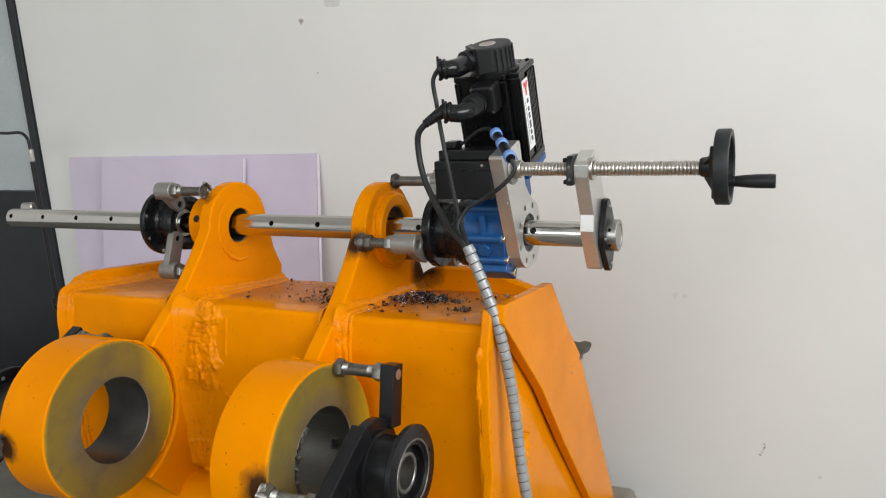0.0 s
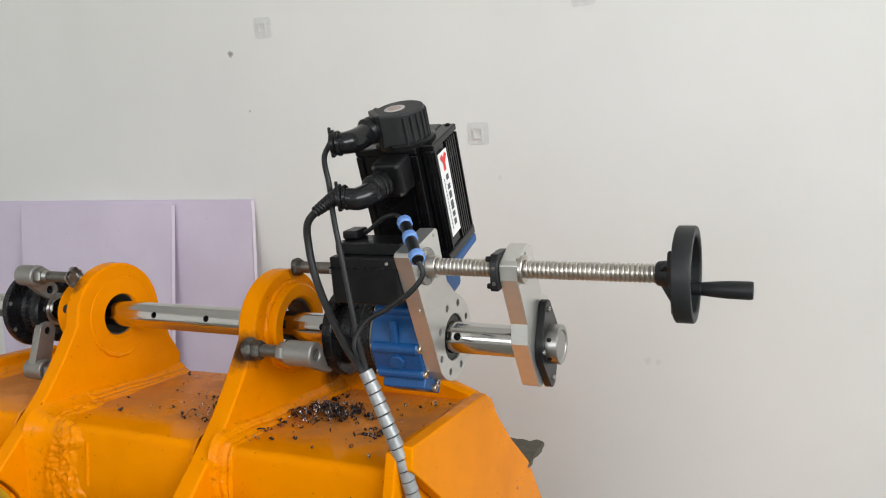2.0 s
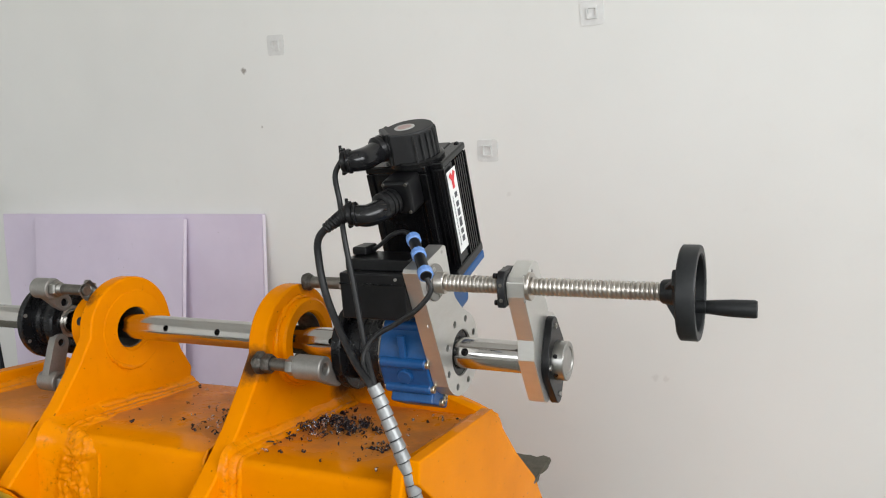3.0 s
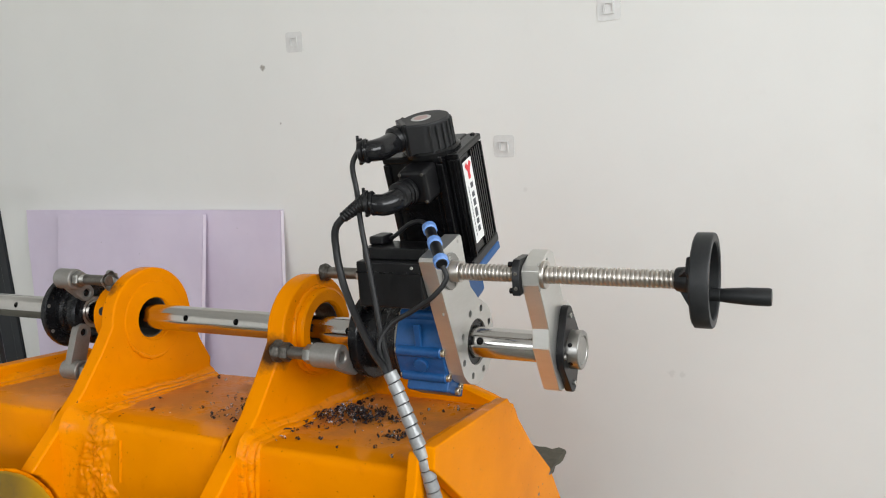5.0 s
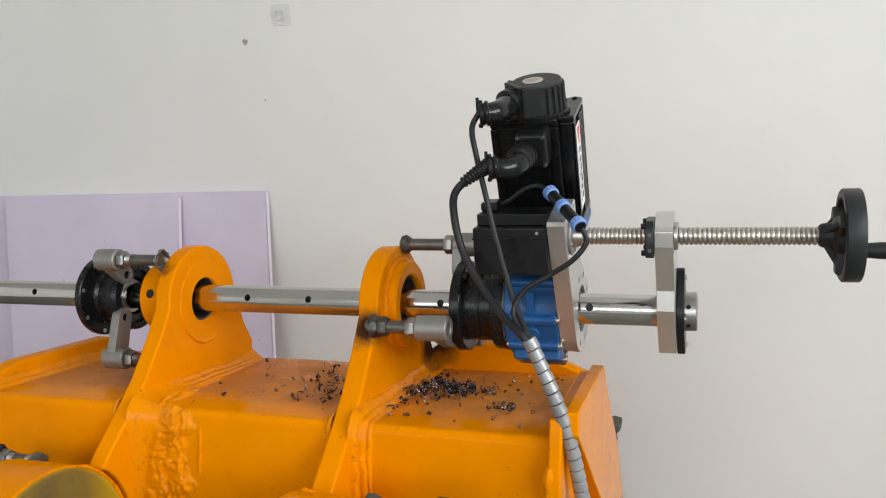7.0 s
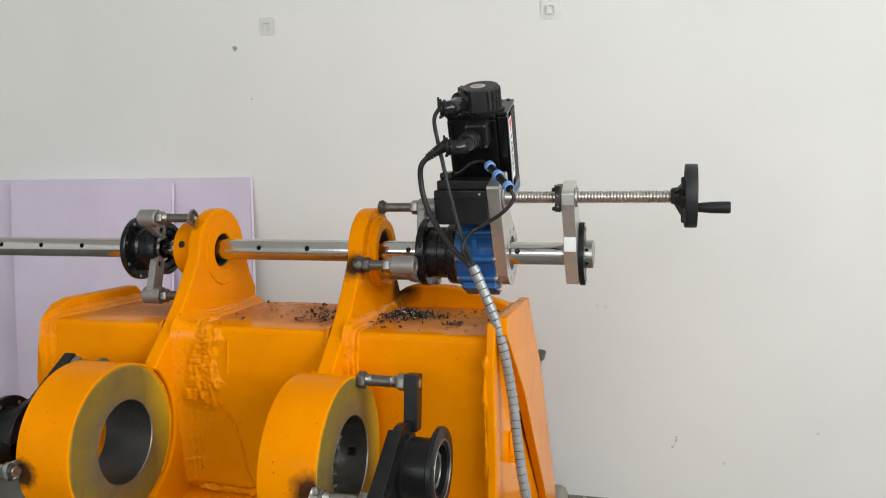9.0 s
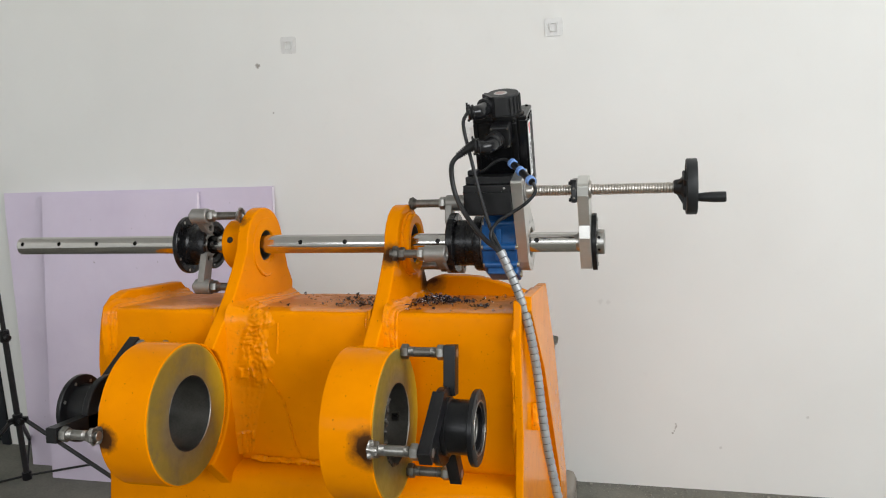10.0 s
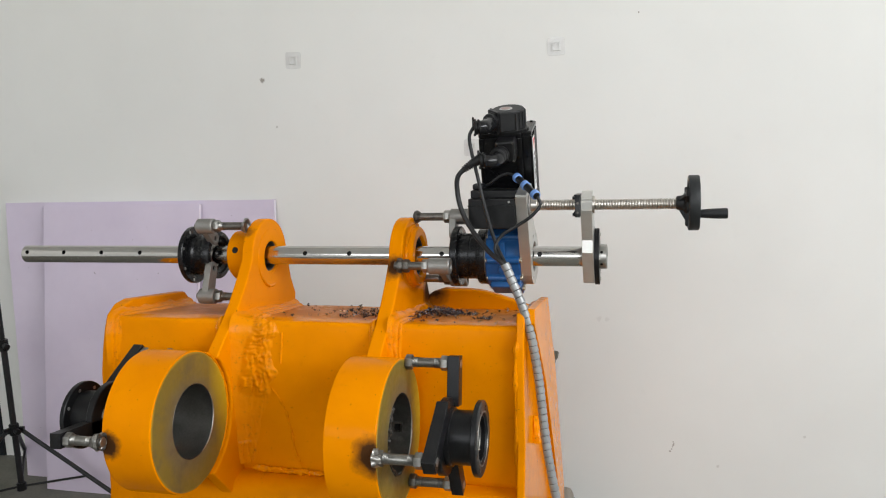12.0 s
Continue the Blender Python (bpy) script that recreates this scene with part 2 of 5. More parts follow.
CHIPDARK = plain("burnt_chips", (0.008, 0.008, 0.012), (0.06, 0.05, 0.06), 0.22, 0.7, 60, 300, 0.1)
BRUSHED = plain("brushed_steel", (0.34, 0.33, 0.315), (0.46, 0.45, 0.43), 0.34, 1.0, 30, 300, 0.06)
STUD = plain("plain_stud", (0.20, 0.195, 0.18), (0.33, 0.32, 0.30), 0.36, 0.9, 30, 260, 0.1)
CASE = plain("taupe_plastic", (0.21, 0.185, 0.155), (0.27, 0.24, 0.205), 0.5, 0.0, 10, 200, 0.1)
MUDDY = plain("muddy_steel", (0.055, 0.05, 0.036), (0.12, 0.11, 0.085), 0.7, 0.1, 40, 200, 0.4)
STICKER = plain("faded_sticker", (0.36, 0.35, 0.34), (0.46, 0.45, 0.44), 0.4, 0.0, 30, 200, 0.0)
PRINT = plain("sticker_print", (0.34, 0.20, 0.18), (0.40, 0.32, 0.30), 0.4, 0.0, 60, 200, 0.0)
SOOTWELD = plain("sooty_steel", (0.030, 0.027, 0.024), (0.14, 0.13, 0.115), 0.45, 0.7, 70, 300, 0.5)
WELD = plain("weld_metal", (0.25, 0.24, 0.23), (0.50, 0.48, 0.45), 0.33, 0.9, 60, 300, 0.5)

# ---- building helpers ----


def part(name, bm, material, parent=None, label="", smooth=38, bevel=0.0):
    """Links a bmesh as one mesh object under a thing or a part."""
    me = bpy.data.meshes.new(name)
    bmesh.ops.recalc_face_normals(bm, faces=bm.faces)
    bm.to_mesh(me)
    bm.free()
    me.materials.append(material)
    if smooth:
        me.polygons.foreach_set("use_smooth", [True] * len(me.polygons))
        me.set_sharp_from_angle(angle=radians(smooth))
    ob = new(name, me)
    if parent:
        ob.parent = parent
    if label:
        tagged(ob, label)
    if bevel:
        mod = ob.modifiers.new("bevel", "BEVEL")
        mod.width, mod.segments, mod.limit_method, mod.angle_limit = bevel, 2, "ANGLE", radians(40)
        mod.harden_normals = True
    return ob


def thing(name, label, category, group="", kind=""):
    return tagged(new(name), label, category, group, kind)


def basis(along):
    """A turn that brings the x axis to the direction along."""
    return Vector(along).to_track_quat("X", "Z").to_matrix().to_4x4()


def box(x0, x1, y0, y1, z0, z1, m=None, bm=None):
    bm = bm or bmesh.new()
    vs = bmesh.ops.create_cube(bm, size=1)["verts"]
    mm = Matrix.Translation(((x0 + x1) / 2, (y0 + y1) / 2, (z0 + z1) / 2)) @ Matrix.Diagonal((x1 - x0, y1 - y0, z1 - z0, 1))
    bmesh.ops.transform(bm, matrix=(m @ mm) if m else mm, verts=vs)
    return bm


def lathe(profile, at=(0, 0, 0), along=(1, 0, 0), seg=48, bm=None, closed=False):
    """Turns a profile of (distance along the axis, radius) about the axis."""
    bm = bm or bmesh.new()
    m = Matrix.Translation(at) @ basis(along)
    rings = []
    for x, r in profile:
        if r < 1e-6:
            rings.append([bm.verts.new(m @ Vector((x, 0, 0)))])
        else:
            rings.append([bm.verts.new(m @ Vector((x, r * math.cos(a), r * math.sin(a)))) for a in np.arange(seg) * math.tau / seg])
    pairs = list(zip(rings, rings[1:]))
    if closed:
        pairs.append((rings[-1], rings[0]))
    for a, b in pairs:
        for i in range(seg):
            k = (i + 1) % seg
            if len(a) == 1 and len(b) == 1:
                break
            if len(a) == 1:
                bm.faces.new((a[0], b[i], b[k]))
            elif len(b) == 1:
                bm.faces.new((a[i], a[k], b[0]))
            else:
                bm.faces.new((a[i], a[k], b[k], b[i]))
    return bm


def rod(x0, x1, r, at, along=(1, 0, 0), c=0.001, seg=32, bm=None):
    """A solid cylinder with chamfered ends."""
    return lathe([(x0, 0), (x0, r - c), (x0 + c, r), (x1 - c, r), (x1, r - c), (x1, 0)], at, along, seg, bm)


def pipe(x0, x1, r0, r1, at, along=(1, 0, 0), c=0.001, seg=56, bm=None):
    """A ring: inner radius r0, outer r1, chamfered."""
    return lathe([(x0, r0 + c), (x0, r1 - c), (x0 + c, r1), (x1 - c, r1), (x1, r1 - c), (x1, r0 + c), (x1 - c, r0), (x0 + c, r0)], at, along, seg, bm, True)


def hexnut(x0, x1, r, at, along=(1, 0, 0), turn=0.0, bm=None):
    bm = bm or bmesh.new()
    m = Matrix.Translation(at) @ basis(along)
    c = (x1 - x0) * 0.12
    rings = [[bm.verts.new(m @ Vector((x, q * math.cos(a + turn), q * math.sin(a + turn)))) for a in np.arange(6) * math.tau / 6]
             for x, q in ((x0, r * 0.9), (x0 + c, r), (x1 - c, r), (x1, r * 0.9))]
    for a, b in zip(rings, rings[1:]):
        for i in range(6):
            bm.faces.new((a[i], a[(i + 1) % 6], b[(i + 1) % 6], b[i]))
    bm.faces.new(rings[0][::-1])
    bm.faces.new(rings[-1])
    return bm


def circle(cy, cz, r, n=32, a0=0.0, a1=360.0):
    full = abs(a1 - a0) > 359.9
    k = n if full else n - 1
    return [(cy + r * math.cos(radians(a0 + (a1 - a0) * i / k)), cz + r * math.sin(radians(a0 + (a1 - a0) * i / k))) for i in range(n)]


def slab(outline, x0, x1, holes=()):
    """A plate from x0 to x1 with an outline in (y, z) and holes through it."""
    bm = bmesh.new()
    for loop in (outline, *holes):
        vs = [bm.verts.new((x0, y, z)) for y, z in loop]
        for a, b in zip(vs, vs[1:] + vs[:1]):
            bm.edges.new((a, b))
    bmesh.ops.triangle_fill(bm, use_beauty=True, edges=bm.edges[:], normal=(1, 0, 0))
    bmesh.ops.dissolve_limit(bm, angle_limit=0.01, verts=[], edges=bm.edges[:])
    got = bmesh.ops.extrude_face_region(bm, geom=bm.faces[:])
    bmesh.ops.translate(bm, vec=(x1 - x0, 0, 0), verts=[v for v in got["geom"] if isinstance(v, bmesh.types.BMVert)])
    return bm


def smooth_path(points, steps=8):
    """A rounded way through the points (Catmull-Rom)."""
    p = [Vector(q) for q in points]
    p = [p[0] * 2 - p[1]] + p + [p[-1] * 2 - p[-2]]
    out = []
    for i in range(1, len(p) - 2):
        for k in range(steps):
            t = k / steps
            a, b, c, d = p[i - 1], p[i], p[i + 1], p[i + 2]
            out.append(0.5 * (2 * b + (c - a) * t + (2 * a - 5 * b + 4 * c - d) * t * t + (3 * b - a - 3 * c + d) * t ** 3))
    return out + [p[-2]]


def sweep(points, radius, seg=14, steps=8, bm=None, wobble=0.0, squash=1.0, freq=60):
    """A round bar along a rounded way; wobble makes it uneven, as weld beads are."""
    bm = bm or bmesh.new()
    way = smooth_path(points, steps)
    rings, n = [], None
    for i, q in enumerate(way):
        d = (way[min(i + 1, len(way) - 1)] - way[max(i - 1, 0)]).normalized()
        if n is None:
            n = d.orthogonal().normalized()
        n = (n - d * n.dot(d)).normalized()
        b = d.cross(n)
        r = radius(i / (len(way) - 1)) if callable(radius) else radius
        ring = []
        for a in np.arange(seg) * math.tau / seg:
            off = n * math.cos(a) * squash + b * math.sin(a)
            k = r * (1 + wobble * noise.noise((q + off * r) * freq))
            ring.append(bm.verts.new(q + off * k))
        rings.append(ring)
    for a, b in zip(rings, rings[1:]):
        for i in range(seg):
            bm.faces.new((a[i], a[(i + 1) % seg], b[(i + 1) % seg], b[i]))
    bm.faces.new(rings[0][::-1])
    bm.faces.new(rings[-1])
    return bm


def cut(ob, cutter_bm):
    """Cuts the cutter's shape out of ob, for good."""
    me = bpy.data.meshes.new("cutter")
    cutter_bm.to_mesh(me)
    cutter_bm.free()
    tool = new("cutter", me)
    mod = ob.modifiers.new("cut", "BOOLEAN")
    mod.object, mod.operation, mod.solver = tool, "DIFFERENCE", "EXACT"
    got = bpy.data.meshes.new_from_object(ob.evaluated_get(bpy.context.evaluated_depsgraph_get()))
    ob.modifiers.remove(mod)
    got.name = ob.data.name
    ob.data = got
    got.polygons.foreach_set("use_smooth", [True] * len(got.polygons))
    got.set_sharp_from_angle(angle=radians(38))
    bpy.data.objects.remove(tool)


def rounded(points, r=0.02, n=4):
    """The closed outline with its corners rounded."""
    out = []
    p = [Vector(q) for q in points]
    for i in range(len(p)):
        a, b, c = p[i - 1], p[i], p[(i + 1) % len(p)]
        u, w = (a - b), (c - b)
        k = min(r, u.length * 0.45, w.length * 0.45)
        s, e = b + u.normalized() * k, b + w.normalized() * k
        for j in range(n + 1):
            t = j / n
            out.append(tuple(s * (1 - t) ** 2 + b * 2 * t * (1 - t) + e * t * t))
    return out


# ---- the room ----
W, E_, S, N, H = ROOM
DOOR = (-3.72, -2.712, 2.12)


def structure(name, bm, material, label, smooth=0, bevel=0.0):
    return tagged(part(name, bm, material, None, label, smooth, bevel), label, name.split("_")[0], kind="structure")


def build_room():
    bm = box(W - 0.2, DOOR[0], N, N + 0.2, 0, H)
    box(DOOR[1], E_ + 0.2, N, N + 0.2, 0, H, bm=bm)
    box(DOOR[0], DOOR[1], N, N + 0.2, DOOR[2], H, bm=bm)
    structure("wall_north", bm, WALL, "off-white painted plaster wall with small marks")
    # Unseen shell: these walls and ceiling are added, high openings let the fill in.
    bm = box(W, E_, S - 0.2, S, 0, 2.1)
    box(W, E_, S - 0.2, S, 3.8, H, bm=bm)
    box(W, -2.95, S - 0.2, S, 2.1, 3.8, bm=bm)
    box(2.15, E_, S - 0.2, S, 2.1, 3.8, bm=bm)
    structure("wall_south", bm, CEIL, "unseen white wall with a wide added lamp opening")
    bm = box(E_, E_ + 0.2, S, N, 0, 2.1)
    box(E_, E_ + 0.2, S, N, 3.8, H, bm=bm)
    box(E_, E_ + 0.2, S, -2.55, 2.1, 3.8, bm=bm)
    box(E_, E_ + 0.2, 1.75, N, 2.1, 3.8, bm=bm)
    structure("wall_east", bm, CEIL, "unseen white wall with an added lamp opening")
    structure("wall_west", box(W - 0.2, W, S, N, 0, H), CEIL, "plain white wall closing the room")
    structure("ceiling", box(W, E_, S, N, H, H + 0.2), CEIL, "plain white ceiling above the workshop")
    structure("floor", box(W - 0.2, E_ + 0.2, S - 0.2, N + 0.2, -0.15, 0), CONCRETE, "grey-green worn concrete workshop floor")
    door = tagged(new("door_1"), "black framed door with a pale pane above a dark panel", "door", kind="structure")
    f = box(DOOR[1] - 0.050, DOOR[1] - 0.003, N - 0.012, N + 0.10, 0, DOOR[2])
    box(DOOR[0] + 0.003, DOOR[0] + 0.055, N - 0.012, N + 0.10, 0, DOOR[2], bm=f)
    box(DOOR[0] + 0.055, DOOR[1] - 0.055, N - 0.012, N + 0.10, DOOR[2] - 0.055, DOOR[2] - 0.003, bm=f)
    box(DOOR[0] + 0.055, DOOR[1] - 0.055, N - 0.006, N + 0.08, 0.99, 1.09, bm=f)
    part("door_frame", f, DOORBLACK, door, smooth=0, bevel=0.003)
    part("lower_panel", box(DOOR[0] + 0.055, DOOR[1] - 0.055, N + 0.01, N + 0.05, 0.01, 0.99), DOORBLACK, door, "dark lower panel", 0)
    # Opaque pane; its pale colour stands for daylight coming through glass.
    part("pane", box(DOOR[0] + 0.055, DOOR[1] - 0.055, N + 0.025, N + 0.035, 1.09, DOOR[2] - 0.055), PANE, door, "opaque pane coloured like daylit glass", 0)


build_room()


def wall_hook(x, z, tilt):
    """Clear square adhesive plate with a rounded moulded hook in the middle."""
    t = thing("adhesive_hook", "clear plastic adhesive hook plate stuck on the wall", "hook", "hooks on the wall")
    m = pose(x, N, z, 0, tilt, 0)
    bm = slab(rounded([(-0.033, -0.033), (0.033, -0.033), (0.033, 0.033), (-0.033, 0.033)], 0.009), 0.0002, 0.0022)
    bmesh.ops.rotate(bm, cent=(0, 0, 0), matrix=Matrix.Rotation(radians(-90), 3, "Z"), verts=bm.verts)
    part("plate", bm, CLEARPLATE, t)
    bm = bmesh.new()
    for a in (box(-0.015, 0.015, -0.007, -0.0022, -0.016, -0.012), box(-0.015, 0.015, -0.007, -0.0022, 0.012, 0.016), box(-0.015, -0.011, -0.007, -0.0022, -0.012, 0.012), box(0.011, 0.015, -0.007, -0.0022, -0.012, 0.012)):
        me = bpy.data.meshes.new("tmp")
        a.to_mesh(me)
        bm.from_mesh(me)
        a.free()
        bpy.data.meshes.remove(me)
    part("hook", bm, CLEARPLATE, t, smooth=0)
    t.matrix_world = m
    return t


CLEARPLATE = plain("milky_plastic", (0.60, 0.595, 0.585), (0.68, 0.675, 0.665), 0.22, 0.0, 30, 100, 0.05)
for x, z, a in ((-1.049, 1.815, 2), (0.017, 1.81, -1), (-0.316, 1.442, 1)):
    wall_hook(x, z, a)


def foam_board(name, x0, x1, y_foot, y_top, high, thick, label, skew=0.0):
    """A rigid foam sheet leaning back on the wall; the cut edges are paler."""
    t = thing(name, label, "foam board", "boards leaning on the wall")
    lean = math.degrees(math.atan2(y_top - y_foot, high))
    high = math.hypot(high, y_top - y_foot)
    bm = box(x0, x1, 0, thick, 0, high)
    bmesh.ops.subdivide_edges(bm, edges=bm.edges[:], cuts=24, use_grid_fill=True)
    for v in bm.verts:
        if v.co.x < (x0 + x1) / 2:
            v.co.x += skew * v.co.z / high * (1 - 2 * (v.co.x - x0) / (x1 - x0))
        edge = min(v.co.x - x0, x1 - v.co.x, high - v.co.z) < 0.01
        v.co += Vector((0.0022 if edge else 0, 0.003, 0.0018 if edge else 0)) * noise.noise(v.co * 6 + Vector((x0, 0, 0)))
    part("sheet", bm, FOAM, t, bevel=0.0015, smooth=30)
    e = box(x1 + 0.002, x1 + 0.0035, 0.001, thick - 0.001, 0.001, high - 0.003)
    part("cut_edge", e, FOAMEDGE, t, "pale cut edge", 0)
    t.matrix_world = pose(0, y_foot, 0.0, -lean, 0, 0)
    return t


foam_board("foam_board", -2.43, -1.171, 2.845, 3.010, 1.250, 0.018, "lilac rigid foam board leaning on the white wall", -0.085)
foam_board("foam_board", -2.235, -1.508, 2.737, 2.985, 1.238, 0.018, "lilac foam board leaning in front of a wider one", -0.055)


def light_stand():
    """Black folding stand: column, collars, hub with three braced legs, a grip knob and a thin gooseneck."""
    t = thing("tripod_stand", "black folding tripod stand with a gooseneck clip", "tripod stand")
    x, y = -2.255, 2.62
    part("lower_tube", rod(0.05, 0.695, 0.0125, (x, y, 0), (0, 0, 1)), STANDBLACK, t)
    part("upper_tube", rod(0.695, 1.28, 0.0095, (x, y, 0), (0, 0, 1)), STANDBLACK, t)
    for z in (0.325, 0.695):
        c = part("collar", rod(z - 0.025, z + 0.025, 0.02, (x, y, 0), (0, 0, 1), 0.003), PLASTIC, t)
        part("knob", rod(0, 0.035, 0.012, (x + 0.016, y - 0.01, z), (1, -0.6, 0), 0.003), PLASTIC, c)
    part("knob", rod(0, 0.05, 0.019, (x - 0.01, y - 0.02, 1.10), (-1, -0.3, 0), 0.004), ZINC, t, "bright steel grip knob")
    for a in (8, 128, 248):
        dx, dy = math.cos(radians(a)), math.sin(radians(a))
        end = Vector((x + dx * 0.45, y + dy * 0.45, 0.013))
        top = Vector((x + dx * 0.03, y + dy * 0.03, 0.325))
        part("hinge", box(0.008, 0.045, -0.008, 0.008, -0.012, 0.012, Matrix.Translation((x, y, 0.325)) @ Matrix.Rotation(radians(a), 4, "Z")), PLASTIC, t, bevel=0.002)
        d = end - top
        leg = part("leg", rod(0, d.length, 0.009, top, d), STANDBLACK, t)
        part("foot", rod(-0.012, 0.03, 0.0125, end - d.normalized() * 0.02, d, 0.003), PLASTIC, leg, "black rubber foot")
        mid = top + d * 0.66
        low = Vector((x, y, 0.068))
        part("brace", rod(0, (mid - low).length, 0.005, low, mid - low), STANDBLACK, t)
    part("spreader_hub", rod(0.05, 0.085, 0.02, (x, y, 0), (0, 0, 1), 0.003), PLASTIC, t)
    part("ferrule", rod(1.28, 1.33, 0.011, (x, y, 0), (0, 0, 1), 0.002), ZINC, t, "bright steel ferrule")
    part("gooseneck", sweep([(x, y, 1.33), (x - 0.005, y, 1.37), (x - 0.04, y, 1.395), (x - 0.12, y, 1.395), (x - 0.20, y, 1.40)], 0.006), RUBBER, t)
    part("clip", box(x - 0.26, x - 0.19, y - 0.02, y + 0.02, 1.365, 1.435), PLASTIC, t, bevel=0.006)


light_stand()

# ---- the excavator bucket ----
AX = (1.900, 1.211)          # bar axis: y, z
EAR1, EAR2 = (-0.684, -0.651), (-0.281, -0.245)
TUBE = (-1.000, 0.064)
bucket = thing("excavator_bucket", "orange-yellow enamelled steel excavator bucket with two lugs and rings", "excavator bucket")


def wavy(bm, amount, freq, keep=None):
    bm.normal_update()
    for v in bm.verts:
        if keep is None or keep(v.co):
            v.co += v.normal * amount * noise.noise(v.co * freq)
    return bm


def loft(profile, x0, x1, n=60):
    """A sheet of the profile (y, z) drawn out along x, closed at both ends."""
    bm = bmesh.new()
    rows = [[bm.verts.new((x0 + (x1 - x0) * i / n, y, z)) for y, z in profile] for i in range(n + 1)]
    for a, b in zip(rows, rows[1:]):
        for k in range(len(profile)):
            q = (k + 1) % len(profile)
            bm.faces.new((a[k], a[q], b[q], b[k]))
    bm.faces.new(rows[0][::-1])
    bm.faces.new(rows[-1])
    return bm


def toe_in(bm):
    """The right end plate runs slightly inwards towards the back."""
    for v in bm.verts:
        v.co.x -= 0.042 * max(0.0, v.co.y - 1.90)
    return bm


def fillet(way, sx, size, seed, spread=None):
    """A weld between a lug and the tube: overlapping rippled runs that thin out unevenly over the tube."""
    bm = bmesh.new()
    pts = smooth_path(way, 44 if spread else 26)
    rows, n = [], 44 if spread else 22
    side = Vector((sx, 0, 0))
    travelled = 0.0
    for i, q in enumerate(pts):
        d = (pts[min(i + 1, len(pts) - 1)] - pts[max(i - 1, 0)]).normalized()
        travelled += (q - pts[max(i - 1, 0)]).length
        out = Vector((0, -d.z, d.y))
        if out.dot(Vector((0, -1, 1))) < 0:
            out = -out
        far = spread(i / (len(pts) - 1)) if spread else size * 1.6
        foot = Vector((seed, 0, 0))
        uneven = 1 + 0.26 * noise.noise(q * 17 + foot) + 0.07 * noise.noise(q * 60 + foot)
        w, h = far * uneven, size * (1 + 0.3 * noise.noise(q * 30 - foot))
        row = []
        for k in range(n + 1):
            t = k / n
            ease = min(1.0, (1 - t) / 0.3)
            body = min(1.0, t / 0.12) * ease * ease * (3 - 2 * ease)
            runs = max(2.0, w / 0.011)
            sag = 0.18 * noise.noise(Vector((travelled * 30, seed, 0)))
            bead = abs(math.sin(math.pi * (t * runs + sag)))
            chevron = math.sin(travelled * 1150 + 5 * bead + 4 * noise.noise(q * 40 + Vector((0, t * 6, seed))))
            v = q + out * h * (1 - t) ** (3.2 if w > 0.05 else 2.2) + side * w * t
            if spread and w > 0.05:
                # a patch of laid-over runs: long sagging ridges crossed by fine scales, raised along its rim
                warp = Vector((0.010 * noise.noise(v * 35 + foot), 0, 0.012 * noise.noise(v * 28 - foot)))
                p_ = v + warp
                ridge = 1 - 2 * abs(noise.noise(Vector((p_.x * 62, p_.y * 20, p_.z * 17)) + foot))
                scales = 1 - 2 * abs(noise.noise(Vector((p_.x * 45, p_.y * 60, p_.z * 88)) - foot))
                rim = math.exp(-((t - 0.90) / 0.05) ** 2) + math.exp(-((q.z - 0.930) / 0.007) ** 2)
                fine = 1 - 2 * abs(noise.noise(Vector((p_.x * 150, p_.y * 90, p_.z * 60)) + foot))
                lump = 0.0085 * ridge + 0.0046 * scales + 0.0024 * fine + 0.0040 * rim
                start = 0.42 - 0.32 * min(1.0, max(0.0, (1.07 - q.z) / 0.14))
                lump *= 0.06 + 0.94 * min(1.0, max(0.0, (t - start) / 0.07)) * min(1.0, max(0.06, (q.z - 0.905 + 0.02 * t) * 40))
            else:
                lump = 0.0036 * bead ** 0.7 + 0.00035 * chevron * bead + 0.0024 * noise.noise(v * 38 + foot) + 0.0007 * noise.noise(v * 150)
            if q.y > 1.69:
                lump *= 0.6
            push = (out * (0.35 + t) + side * (1.15 - t)).normalized()
            row.append(bm.verts.new(v + push * (lump * body + 0.0005) - out * 0.0022 * t ** 6 - side * 0.002 * (1 - t) ** 6))
        rows.append(row)
    for a, b in zip(rows, rows[1:]):
        for k in range(n):
            bm.faces.new((a[k], a[k + 1], b[k + 1], b[k]))
    return bm


